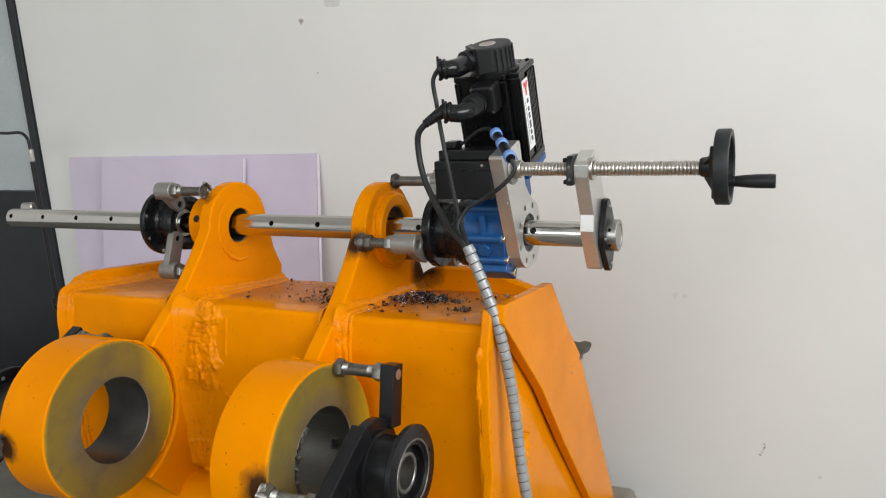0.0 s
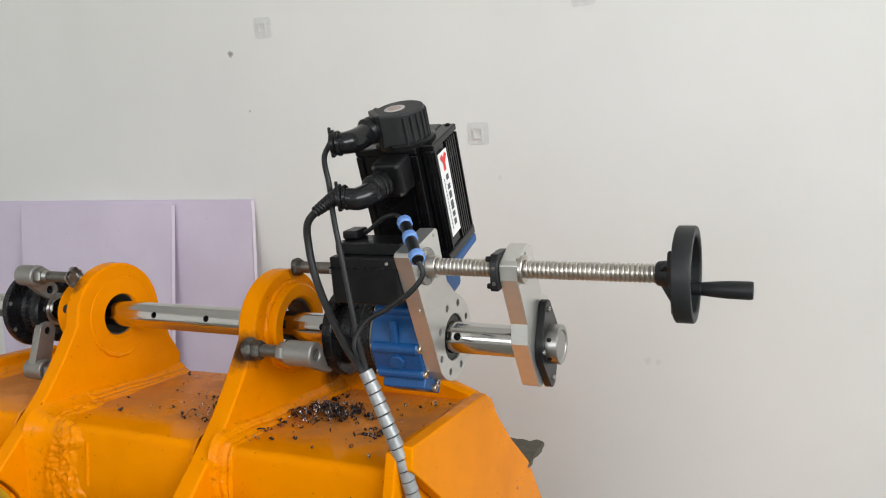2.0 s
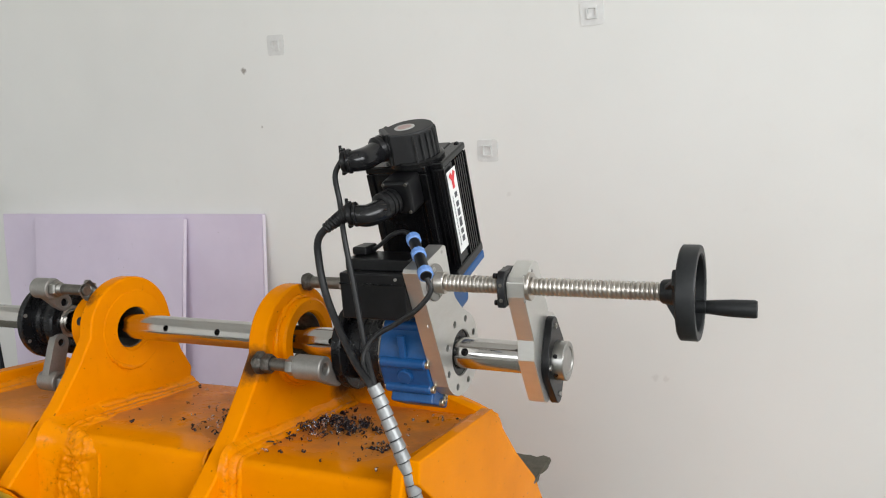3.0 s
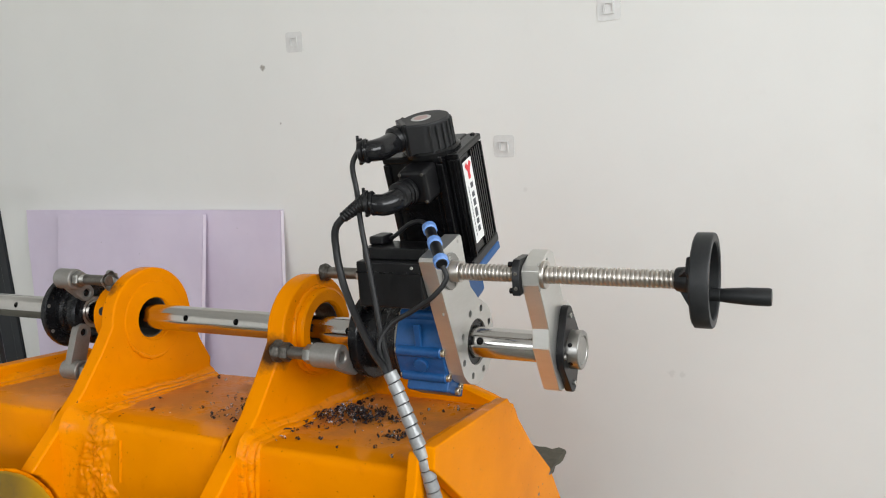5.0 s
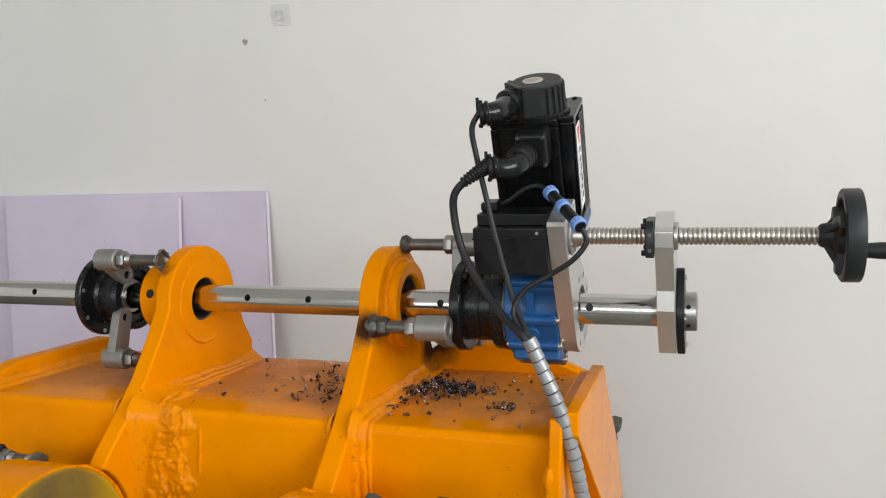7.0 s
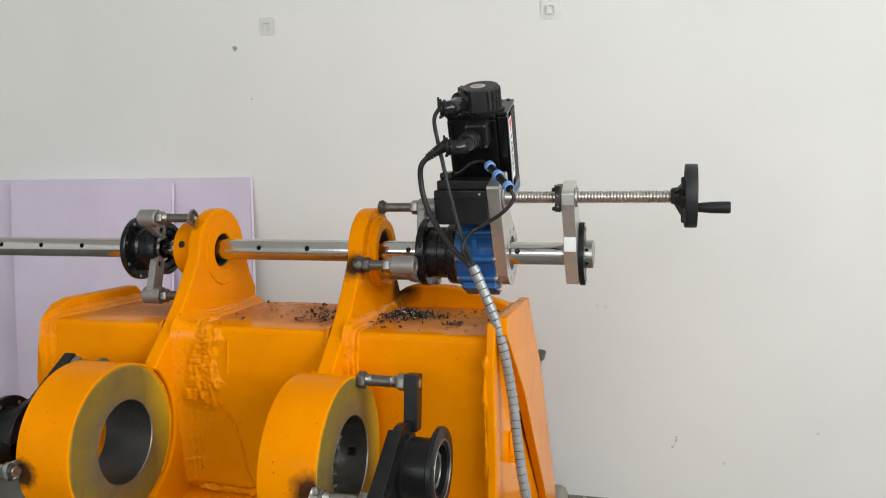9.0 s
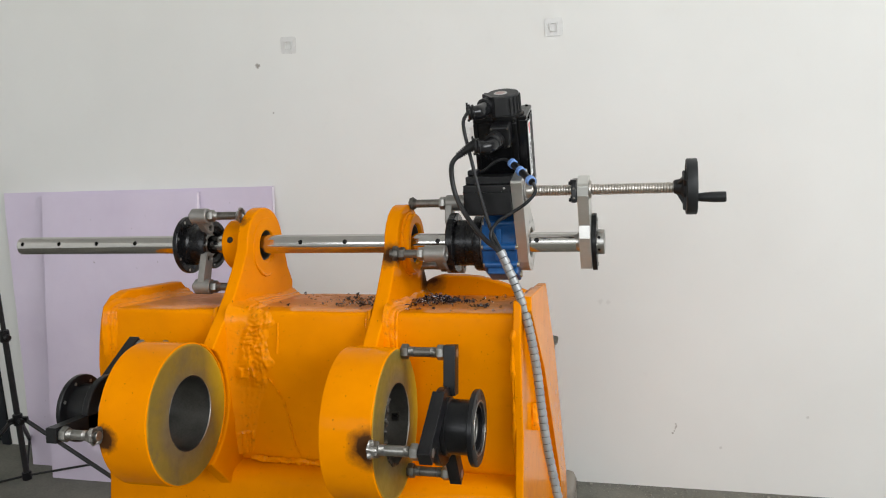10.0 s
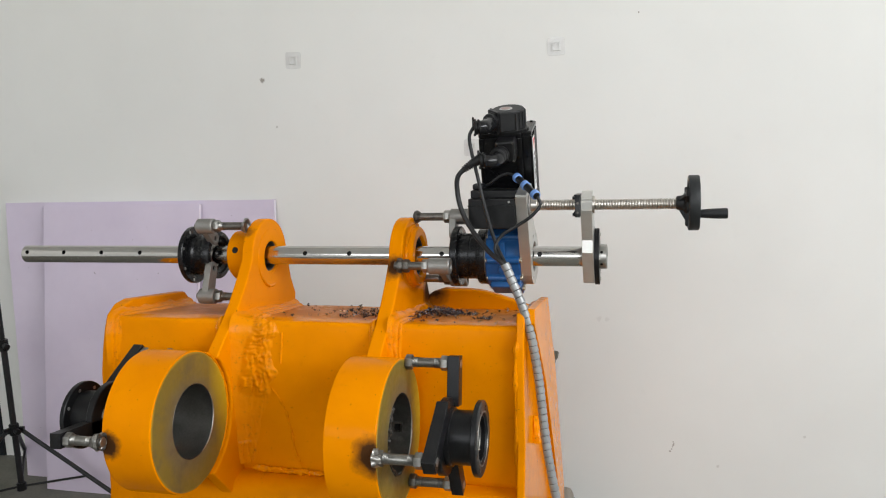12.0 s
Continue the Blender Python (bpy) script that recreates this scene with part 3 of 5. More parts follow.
def build_bucket():
    tube = rounded([(1.674, 1.088), (2.06, 1.034), (2.10, 0.95), (2.02, 0.70), (1.72, 0.66), (1.665, 0.70), (1.658, 0.985)], 0.014)
    part("torque_tube", wavy(loft(tube, *TUBE), 0.002, 9), YELLOW, bucket, "box tube with a rubbed, chip-strewn flat top")
    shell = rounded([(1.60, 0.695), (1.72, 0.70), (2.05, 0.72), (2.45, 0.35), (2.48, 0.04), (2.2, 0.0), (1.85, 0.0), (1.66, 0.16), (1.585, 0.45)], 0.04)
    part("shell", wavy(loft(shell, TUBE[0] + 0.01, TUBE[1] - 0.002), 0.003, 7), YELLOW, bucket)
    # raised back plate behind the second lug, its top falling away unevenly
    bm = bmesh.new()
    n = 26
    tops = [(-0.262, 1.063), (-0.235, 1.082), (-0.20, 1.092), (-0.10, 1.088), (-0.02, 1.066), (0.03, 1.046), (0.058, 1.035)]
    grid = []
    for i in range(n + 1):
        x = tops[0][0] + (tops[-1][0] - tops[0][0]) * i / n
        z = float(np.interp(x, [a for a, b in tops], [b for a, b in tops])) + 0.002 * noise.noise(Vector((x * 25, 0, 0)))
        grid.append([bm.verts.new((x, y, q)) for y, q in ((2.045, 0.90), (2.045, z - 0.004), (2.050, z), (2.070, z), (2.075, z - 0.004), (2.075, 0.90))])
    for a, b in zip(grid, grid[1:]):
        for k in range(5):
            bm.faces.new((a[k], a[k + 1], b[k + 1], b[k]))
        bm.faces.new((a[5], a[0], b[0], b[5]))
    bm.faces.new(grid[0])
    bm.faces.new(grid[-1][::-1])
    part("back_plate", bm, YELLOW, bucket)

    # side plates
    inner = [(1.668, 1.122), (1.95, 1.084), (2.06, 0.955), (2.165, 0.852), (2.255, 0.715), (2.52, 0.30), (2.56, 0.10), (2.50, 0.0), (1.85, 0.0), (1.66, 0.12), (1.575, 0.45), (1.60, 0.70), (1.632, 0.82), (1.632, 0.93), (1.640, 1.05)]
    bm = slab(inner, 0.059, 0.078)
    toe_in(bm)
    part("side_plate", bm, YELLOW, bucket, "thick end plate with a flame-cut front edge", bevel=0.004)
    outer = [(1.675, 1.130), (1.955, 1.094), (2.068, 0.962), (2.173, 0.862), (2.263, 0.722), (2.53, 0.303), (2.56, 0.13), (2.45, 0.10), (2.23, 0.453), (2.0, 0.72), (1.86, 0.897), (1.668, 1.098)]
    part("wear_plate", toe_in(slab(outer, 0.0785, 0.100)), YELLOW, bucket, "doubled outer wear plate", bevel=0.003)
    left = [(1.684, 1.050), (1.700, 1.085), (1.735, 1.107), (1.775, 1.112), (2.02, 1.078), (2.07, 1.02), (2.20, 0.68), (2.42, 0.30), (2.46, 0.0), (1.85, 0.0), (1.66, 0.12), (1.60, 0.45), (1.640, 0.63), (1.655, 0.94), (1.668, 1.0)]
    part("side_plate", slab(left, -1.034, -0.998), YELLOW, bucket, "thick end plate with a rounded, worn corner", bevel=0.006)

    # lugs: an eye round the bar, a long sloping front edge, a foot that carries the ring
    ear = circle(1.902, 1.206, 0.1045, 24, 2, 158) + [(1.798, 1.217), (1.760, 1.170), (1.711, 1.118), (1.651, 1.070), (1.606, 1.036), (1.583, 1.017)] + circle(1.475, RING[1], 0.1605, 16, 40, -72) + [(1.555, 0.715), (1.60, 0.665), (1.63, 0.60), (1.71, 0.60),
           (1.72, 0.95), (1.74, 1.03), (1.80, 1.06), (2.00, 1.03), (2.042, 1.050), (2.048, 1.075), (2.024, 1.125)]
    for (x0, x1), side in ((EAR1, -1), (EAR2, 1)):
        r_bore = 0.042 if side < 0 else 0.050
        hole = circle(AX[0], AX[1], r_bore, 48)
        lug = part("lug", slab(ear, x0, x1, [hole]), YELLOW, bucket, "tapered lug plate with a bored eye", bevel=0.005)
        if side < 0:
            part("boss", pipe(-0.748, x0, 0.042, 0.066, (0, *AX), c=0.004), YELLOW, lug, "round boss")
            part("boss", pipe(x1 - 0.01, x1 + 0.0022, 0.043, 0.078, (0, 1.905, 1.205), c=0.002), YELLOW, lug, "low round pad")
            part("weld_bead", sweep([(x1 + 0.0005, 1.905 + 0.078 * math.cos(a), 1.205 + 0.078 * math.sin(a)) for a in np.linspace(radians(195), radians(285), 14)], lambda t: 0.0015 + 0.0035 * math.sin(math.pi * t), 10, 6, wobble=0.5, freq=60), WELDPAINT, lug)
            # No hole is cut: a black disc carries the grease hole's shade.
            d = Vector((0, -0.93, 0.36))
            part("grease_hole", rod(0, 0.0008, 0.0085, Vector((-0.722, *AX)) + d.normalized() * 0.0656, d, 0.0001, 20), BLACKSTEEL, lug, "flat black disc drawn as a grease hole")
        else:
            part("boss", pipe(x1 - 0.01, -0.226, r_bore + 0.0005, 0.077, (0, 1.905, 1.209), c=0.004), YELLOW, lug, "raised round boss")
            ring = [(x1 + 0.001, 1.905 + 0.0775 * math.cos(a), 1.209 + 0.0775 * math.sin(a)) for a in np.linspace(radians(75), radians(330), 30)]
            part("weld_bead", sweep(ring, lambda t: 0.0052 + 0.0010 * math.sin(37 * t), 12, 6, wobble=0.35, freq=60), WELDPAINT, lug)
        part("bore_sleeve", pipe(min(x0, -0.748 if side < 0 else x0) + 0.001, (x1 if side < 0 else -0.231) - 0.002, r_bore - 0.0025, r_bore + 0.0005, (0, *AX)), BORE if side < 0 else SOOTWELD, lug, "bare bored steel sleeve")
        # painted fillet welds at the foot, in overlapping uneven runs
        foot_way = [(1.6645, 0.72), (1.661, 0.86), (1.6585, 0.97), (1.667, 1.05), (1.677, 1.080), (1.70, 1.0845), (1.80, 1.0705), (1.93, 1.0525), (2.04, 1.037)]
        reach = ([0.014, 0.022, 0.028, 0.032, 0.032, 0.028, 0.026, 0.024, 0.022] if side > 0 else [0.030, 0.082, 0.116, 0.120, 0.108, 0.076, 0.048, 0.036, 0.030])
        for s, sx in ((x1, 1), (x0, -1)):
            wide = (lambda t, r=reach: float(np.interp(t, np.linspace(0, 1, 9), r))) if sx > 0 else None
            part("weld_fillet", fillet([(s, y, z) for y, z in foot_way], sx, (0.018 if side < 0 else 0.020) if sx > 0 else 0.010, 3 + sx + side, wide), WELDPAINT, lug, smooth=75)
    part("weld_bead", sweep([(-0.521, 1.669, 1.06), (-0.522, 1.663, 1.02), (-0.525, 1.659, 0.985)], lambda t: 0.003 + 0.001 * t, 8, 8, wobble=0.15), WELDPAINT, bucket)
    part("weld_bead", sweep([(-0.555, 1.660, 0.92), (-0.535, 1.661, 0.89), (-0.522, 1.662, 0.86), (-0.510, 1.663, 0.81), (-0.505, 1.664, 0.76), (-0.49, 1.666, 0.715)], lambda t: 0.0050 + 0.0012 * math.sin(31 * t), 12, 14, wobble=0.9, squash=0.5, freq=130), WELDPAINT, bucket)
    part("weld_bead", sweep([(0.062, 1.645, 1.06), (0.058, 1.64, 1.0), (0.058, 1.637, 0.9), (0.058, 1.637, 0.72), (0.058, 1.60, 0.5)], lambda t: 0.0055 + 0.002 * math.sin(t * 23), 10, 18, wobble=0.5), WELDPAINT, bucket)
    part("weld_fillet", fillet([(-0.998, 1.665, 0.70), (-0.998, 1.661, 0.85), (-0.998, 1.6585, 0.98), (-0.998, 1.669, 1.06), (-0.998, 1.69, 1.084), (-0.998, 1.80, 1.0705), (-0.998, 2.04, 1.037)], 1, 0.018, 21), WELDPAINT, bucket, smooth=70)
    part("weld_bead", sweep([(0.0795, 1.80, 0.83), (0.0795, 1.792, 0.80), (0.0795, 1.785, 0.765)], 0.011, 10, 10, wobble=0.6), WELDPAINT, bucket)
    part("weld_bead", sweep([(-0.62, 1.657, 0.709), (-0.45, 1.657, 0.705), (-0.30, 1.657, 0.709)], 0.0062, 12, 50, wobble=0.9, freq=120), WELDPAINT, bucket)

    # heavy rings at the lower pivot
    for (x0, x1, face), (by, bz), rb in zip(((-0.777, -0.661, 1), (-0.276, -0.166, 1)), BORES, (0.0845, 0.0855)):
        rim = circle(RING[0], RING[1], 0.161, 96)
        ring = part("pivot_ring", slab(rim, x0, x1, [circle(by, bz, rb + 0.002, 96)]), YELLOW, bucket, "heavy round pivot ring", bevel=0.0025)
        part("bare_face", slab(circle(RING[0], RING[1], 0.1575, 96), x1 - 0.004, x1 + 0.001, [circle(by, bz, rb + 0.002, 96)]), RINGFACE, ring, "bare steel face with yellow overspray")
        part("bore_sleeve", pipe(x0 + 0.002, x1 + 0.0014, rb, rb + 0.0025, (0, by, bz), seg=96), BORE, ring, "bare bored steel")
        # Bright metal sliver draws the highlight on one side of the bore's rim.
        bright = [(x1 + 0.0012, by + (rb + 0.001) * math.cos(a), bz + (rb + 0.001) * math.sin(a)) for a in np.linspace(radians(-75), radians(35), 14)]
        part("lip_glint", sweep(bright, lambda t: 0.0004 + 0.0016 * math.sin(math.pi * t), 8, 6), ZINC, ring, "bright sliver drawn as the bore's rim highlight")
        if x0 > -0.5:
            # Dark block with a black face, painting in the shade of a recessed slot.
            out = Matrix.Translation((-0.197, by, bz)) @ Matrix.Rotation(radians(-13), 4, "X")
            bm = box(-0.011, 0.011, rb - 0.003, rb + 0.001, -0.011, 0.011, out)
            slot = part("slot_frame", bm, SOOTWELD, ring, "raised dark square drawn as a grease slot", bevel=0.001)
            part("slot", box(-0.007, 0.007, rb - 0.0036, rb - 0.0028, -0.007, 0.007, out), BLACKSTEEL, slot)
        bead = [(x1 + 0.001, RING[0] + 0.160 * math.cos(a), RING[1] + 0.160 * math.sin(a)) for a in np.linspace(radians(-48), radians(62), 16)]
        if face and x0 < -0.5:
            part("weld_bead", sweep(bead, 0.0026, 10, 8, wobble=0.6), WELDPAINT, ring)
        else:
            part("weld_bead", sweep([(x0 + 0.012, b, c) for a, b, c in bead], 0.006, 10, 8, wobble=0.6), YELLOW, ring)
    bm = sweep([(-0.155 - 0.01, BORES[1][0] + 0.0835 * math.cos(a), BORES[1][1] + 0.0835 * math.sin(a)) for a in np.linspace(radians(120), radians(255), 12)], 0.0035, 8, 10, wobble=1.5, freq=170)
    part("slag", bm, SOOTWELD, bucket, "ragged burr of weld slag")
    # worn cutting edge that looks out behind the end plate
    bm = box(-0.06, 0.087, 2.08, 2.278, 0.838, 0.852)
    bmesh.ops.subdivide_edges(bm, edges=bm.edges[:], cuts=9, use_grid_fill=True)
    part("cutting_edge", wavy(bm, 0.006, 75), MUDDY, bucket, "chipped grey cutting edge")


build_bucket()
# ---- the boring bar ----
HOLE_PITCH, HOLE_FIRST = 0.1252, -1.415


def build_bar():
    t = thing("boring_bar", "bright turned steel boring bar with a row of cross holes", "boring bar")
    bar = part("bar", lathe([(-1.438, 0), (-1.438, 0.021), (-1.434, 0.025), (0.244, 0.025), (0.248, 0.023), (0.248, 0)], (0, *AX), seg=72), STEEL, t)
    tool = bmesh.new()
    for i in range(14):
        x = HOLE_FIRST + i * HOLE_PITCH
        if x < 0.2:
            rod(-0.034, -0.008, 0.0062, (x, *AX), (0, 0.925, -0.38), 0.0001, 20, tool)
    cut(bar, tool)
    for i in range(14):
        x = HOLE_FIRST + i * HOLE_PITCH
        if x < 0.2:
            # A black disc paints in the shade at the bottom of the hole.
            q = Vector((x, AX[0], AX[1])) - Vector((0, 0.925, -0.38)).normalized() * 0.009
            part("cross_hole", rod(0, 0.0008, 0.0061, q, (0, 0.925, -0.38), 0.0001, 20), BLACKSTEEL, bar, "black disc that darkens a cross hole")
    return t


build_bar()


def bolt(parent, at, along, r=0.0042, high=0.005, material=None):
    """A socket screw: a round head with a sunk hexagon."""
    d = Vector(along).normalized()
    bm = lathe([(0, r), (high * 0.85, r), (high, r * 0.88), (high, r * 0.55), (high * 0.45, r * 0.5), (high * 0.45, 0)], at, d, 20)
    return part("screw", bm, material or BLACKSTEEL, parent)


def stud_with_nuts(parent, at, x0, x1, nuts, weld, r=0.0105, name="stud", burnt=False, dark=False, lump=1.0):
    """A round stud along x with hexagon nuts, short threads and a lump of weld at its foot."""
    y, z = at
    s = part(name, rod(x0, x1, r, (0, y, z), c=0.0008, seg=24), DARKSTEEL if burnt or dark else STUD, parent, "heat-darkened steel stud" if burnt or dark else "plain steel stud")
    for x, mat in nuts:
        part("nut", hexnut(x - 0.008, x + 0.008, 0.0165, (0, y, z), turn=0.3), mat, s)
        if burnt:
            continue
        away = -1 if x > (x0 + x1) / 2 else 1
        prof = [(x + away * (0.008 + 0.0006 * k), r + (0.0007 if k % 2 else 0.0001)) for k in range(22)]
        part("thread", lathe(prof if away > 0 else prof[::-1], (0, y, z), seg=22), STUD, s, "short run of thread")
    if weld is not None:
        out = 1 if abs(x1 - weld) > abs(x0 - weld) else -1
        bm = lathe([(weld - out * 0.003, 0.019 * lump), (weld + out * 0.003, 0.0185 * lump), (weld + out * 0.008, 0.0155 * lump), (weld + out * 0.013, r)], (0, y, z), seg=28)
        bmesh.ops.subdivide_edges(bm, edges=bm.edges[:], cuts=2, use_grid_fill=True)
        part("weld_collar", wavy(bm, 0.0025 if burnt else 0.005, 95), SOOTWELD if burnt else WELD, s, "sooty lumpy weld" if burnt else "bright lumpy weld", smooth=60)
    return s


def clamp_arm(parent, sleeve, x0, x1, root, root_x):
    """A cast clamp: a sleeve on the stud and a flat tapering arm that is screwed to the bearing's flange."""
    y, z = sleeve
    a = part("clamp_arm", pipe(x0, x1, 0.0095, 0.0205, (0, y, z), c=0.002, seg=36), CAST, parent, "sand-cast grey aluminium clamp arm")
    d = Vector((0, root[0] - y, root[1] - z))
    w = Vector((0, -d.z, d.y)).normalized()
    outline = []
    for q, r in ((Vector((0, y, z)), 0.0185), (Vector((0, *root)), 0.0175)):
        s = -1 if r > 0.018 else 1
        for k in range(9):
            ang = math.pi * k / 8
            v = q + w * r * math.cos(ang) * s * -1 + d.normalized() * r * math.sin(ang) * s
            outline.append((v.y, v.z))
    part("web", slab(outline, root_x, root_x + 0.018, [circle(*root, 0.0078, 20)]), CAST, a, bevel=0.0025)
    # Black disc set in the hole, in place of the shade inside.
    part("screw_hole", rod(0, 0.0008, 0.0077, (root_x + 0.012, *root), (1, 0, 0), 0.0001, 20), BLACKSTEEL, a, "black disc that darkens the screw hole")
    return a


def bearing_left():
    t = thing("bar_bearing", "black steel flanged bearing carried on three studs", "bearing housing", "bearings on the bar")
    f = part("flange", pipe(-0.932, -0.918, 0.03, 0.079, (0.045, *AX), c=0.002, seg=72), BLACKSTEEL, t)
    for k in range(8):
        a = radians(22 + 45 * k)
        q = (-0.8728, AX[0] + 0.071 * math.cos(a), AX[1] + 0.071 * math.sin(a))
        # Zinc disc stands in for the brightness seen through the hole.
        part("bolt_hole", rod(0, 0.0006, 0.0042, q, (1, 0, 0), 0.0001, 16), ZINC, f, "pale disc drawn as a bright through hole")
    part("hub", lathe([(-0.918, 0.026), (-0.918, 0.056), (-0.905, 0.056), (-0.900, 0.051), (-0.872, 0.051), (-0.868, 0.066), (-0.850, 0.066), (-0.847, 0.064), (-0.847, 0.052), (-0.852, 0.049), (-0.856, 0.037), (-0.868, 0.034), (-0.868, 0.026)], (0.045, *AX), seg=64, closed=True), BLACKSTEEL, t)
    part("bearing_ring", pipe(-0.880, -0.862, 0.0255, 0.0335, (0.045, *AX)), ZINC, t, "bright bearing ring")
    for (sy, sz), (ry, rz), w in (((1.835, 1.300), (1.868, 1.262), -0.680), ((1.815, 1.113), (1.845, 1.184), -0.690), ((1.985, 1.22), (1.95, 1.215), None)):
        clamp_arm(t, (sy, sz), -0.822, -0.775, (ry, rz), -0.810)
        stud_with_nuts(t, (sy, sz), -0.830, -0.684, [(-0.766, STUD)], w, dark=True)
    return t


bearing_left()


def pivot_bearing(x_face, sign, label, arms, reach=0.0):
    """Black flanged bearing holder for the lower bores: three square arms with studs welded to the ring."""
    t = thing("pivot_bearing", label, "bearing holder", "bearing holders at the rings")
    c = (1.450, 0.911)

    def X(d):
        return x_face + sign * (d + (reach if d > 0.07 else 0.0))

    def turned(prof, mat, name, note="", parent=t):
        return part(name, lathe([(X(d), r) for d, r in prof], (0, *c), seg=72, closed=True), mat, parent, note)

    plate = turned([(0.086, 0.046), (0.086, 0.078), (0.088, 0.080), (0.100, 0.080), (0.102, 0.078), (0.102, 0.046)], BLACKMATT, "spider_plate")
    turned([(0.102, 0.046), (0.102, 0.060), (0.112, 0.060), (0.114, 0.056), (0.1602, 0.056), (0.1602, 0.046)], BLACKMATT, "hub")
    flange = turned([(0.1605, 0.046), (0.1605, 0.0765), (0.162, 0.078), (0.1705, 0.078), (0.172, 0.076), (0.172, 0.052), (0.168, 0.050), (0.168, 0.046)], BLACKMATT, "flange")
    turned([(0.104, 0.0265), (0.104, 0.034), (0.160, 0.034), (0.1615, 0.0325), (0.1615, 0.028), (0.160, 0.0265)], STUD, "bearing_ring", "bright bearing ring")
    turned([(0.110, 0.034), (0.110, 0.046), (0.158, 0.046), (0.1585, 0.034)], BLACKSTEEL, "seal")
    turned([(0.1722, 0.0535), (0.1732, 0.0540), (0.1732, 0.0560), (0.1722, 0.0565)], STUD, "turned_edge", "thin bright turned edge", flange)
    for k in range(8):
        a = radians(12 + 45 * k)
        q = (X(0.1722), c[0] + 0.0665 * math.cos(a), c[1] + 0.064 * math.sin(a))
        # Black disc on the face gives the uncut bolt hole its dark inside.
        part("bolt_hole", rod(0, 0.0006, 0.0048, q, (sign, 0, 0), 0.0001, 16), BLACKSTEEL, flange, "flat black disc drawn as a bolt hole")
        # Pale disc puts in the brightness that an open hole would show.
        part("bolt_hole", rod(0, 0.0006, 0.0042, (X(0.1603), q[1], q[2]), (-sign, 0, 0), 0.0001, 16), ZINC, flange, "pale disc drawn as a bright through hole")
    for ry, rz, ey, ez, weld in arms:
        d = Vector((0, ey - ry, ez - rz))
        L = d.length
        m = Matrix.Translation((0, ry, rz)) @ Matrix.Rotation(math.atan2(d.z, d.y), 4, "X")
        x0, x1 = sorted((X(0.086), X(0.112)))
        arm = part("arm", box(x0, x1, 0.0, L + 0.017, -0.0165, 0.0165, m), BLACKMATT, t, "square black steel arm", bevel=0.0015)
        part("bolt_hole", rod(0, 0.0006, 0.009, (X(0.1123), ey, ez), (sign, 0, 0), 0.0001, 24), ZINC, arm, "bright stud end")
        s0 = X(0.001) if not weld else X(-0.006)
        stud_with_nuts(t, (ey, ez), *sorted((s0, X(0.110))), [(X(0.077), STUD), (X(0.010), DARKSTEEL)], X(0.002) if weld else None, dark=not weld)
    return t


pivot_bearing(-0.166, 1, "black flanged bearing holder bolted in front of a bored ring", ((1.512, 0.955, 1.532, 1.042, 0), (1.425, 0.985, 1.305, 0.920, 1), (1.48, 0.86, 1.520, 0.772, 0)), 0.012)
pivot_bearing(-0.763, -1, "black flanged bearing holder with a welded stud beside the ring", ((1.425, 0.948, 1.575, 1.022, 0), (1.41, 0.905, 1.288, 0.921, 1), (1.46, 0.86, 1.500, 0.765, 0)))

# ---- the line boring machine ----
machine = thing("line_boring_machine", "line boring drive with black servo motor, blue gearbox and feed screw", "boring machine")
SC = (1.818, 1.349)           # feed screw axis: y, z
LEAN_M = 15.0                 # the motor leans towards the viewer's side
MOT = Matrix.Translation((0, *AX)) @ Matrix.Rotation(radians(LEAN_M), 4, "X")     # local: x, v back, u up


def mp(x, v, u):
    return MOT @ Vector((x, v, u))


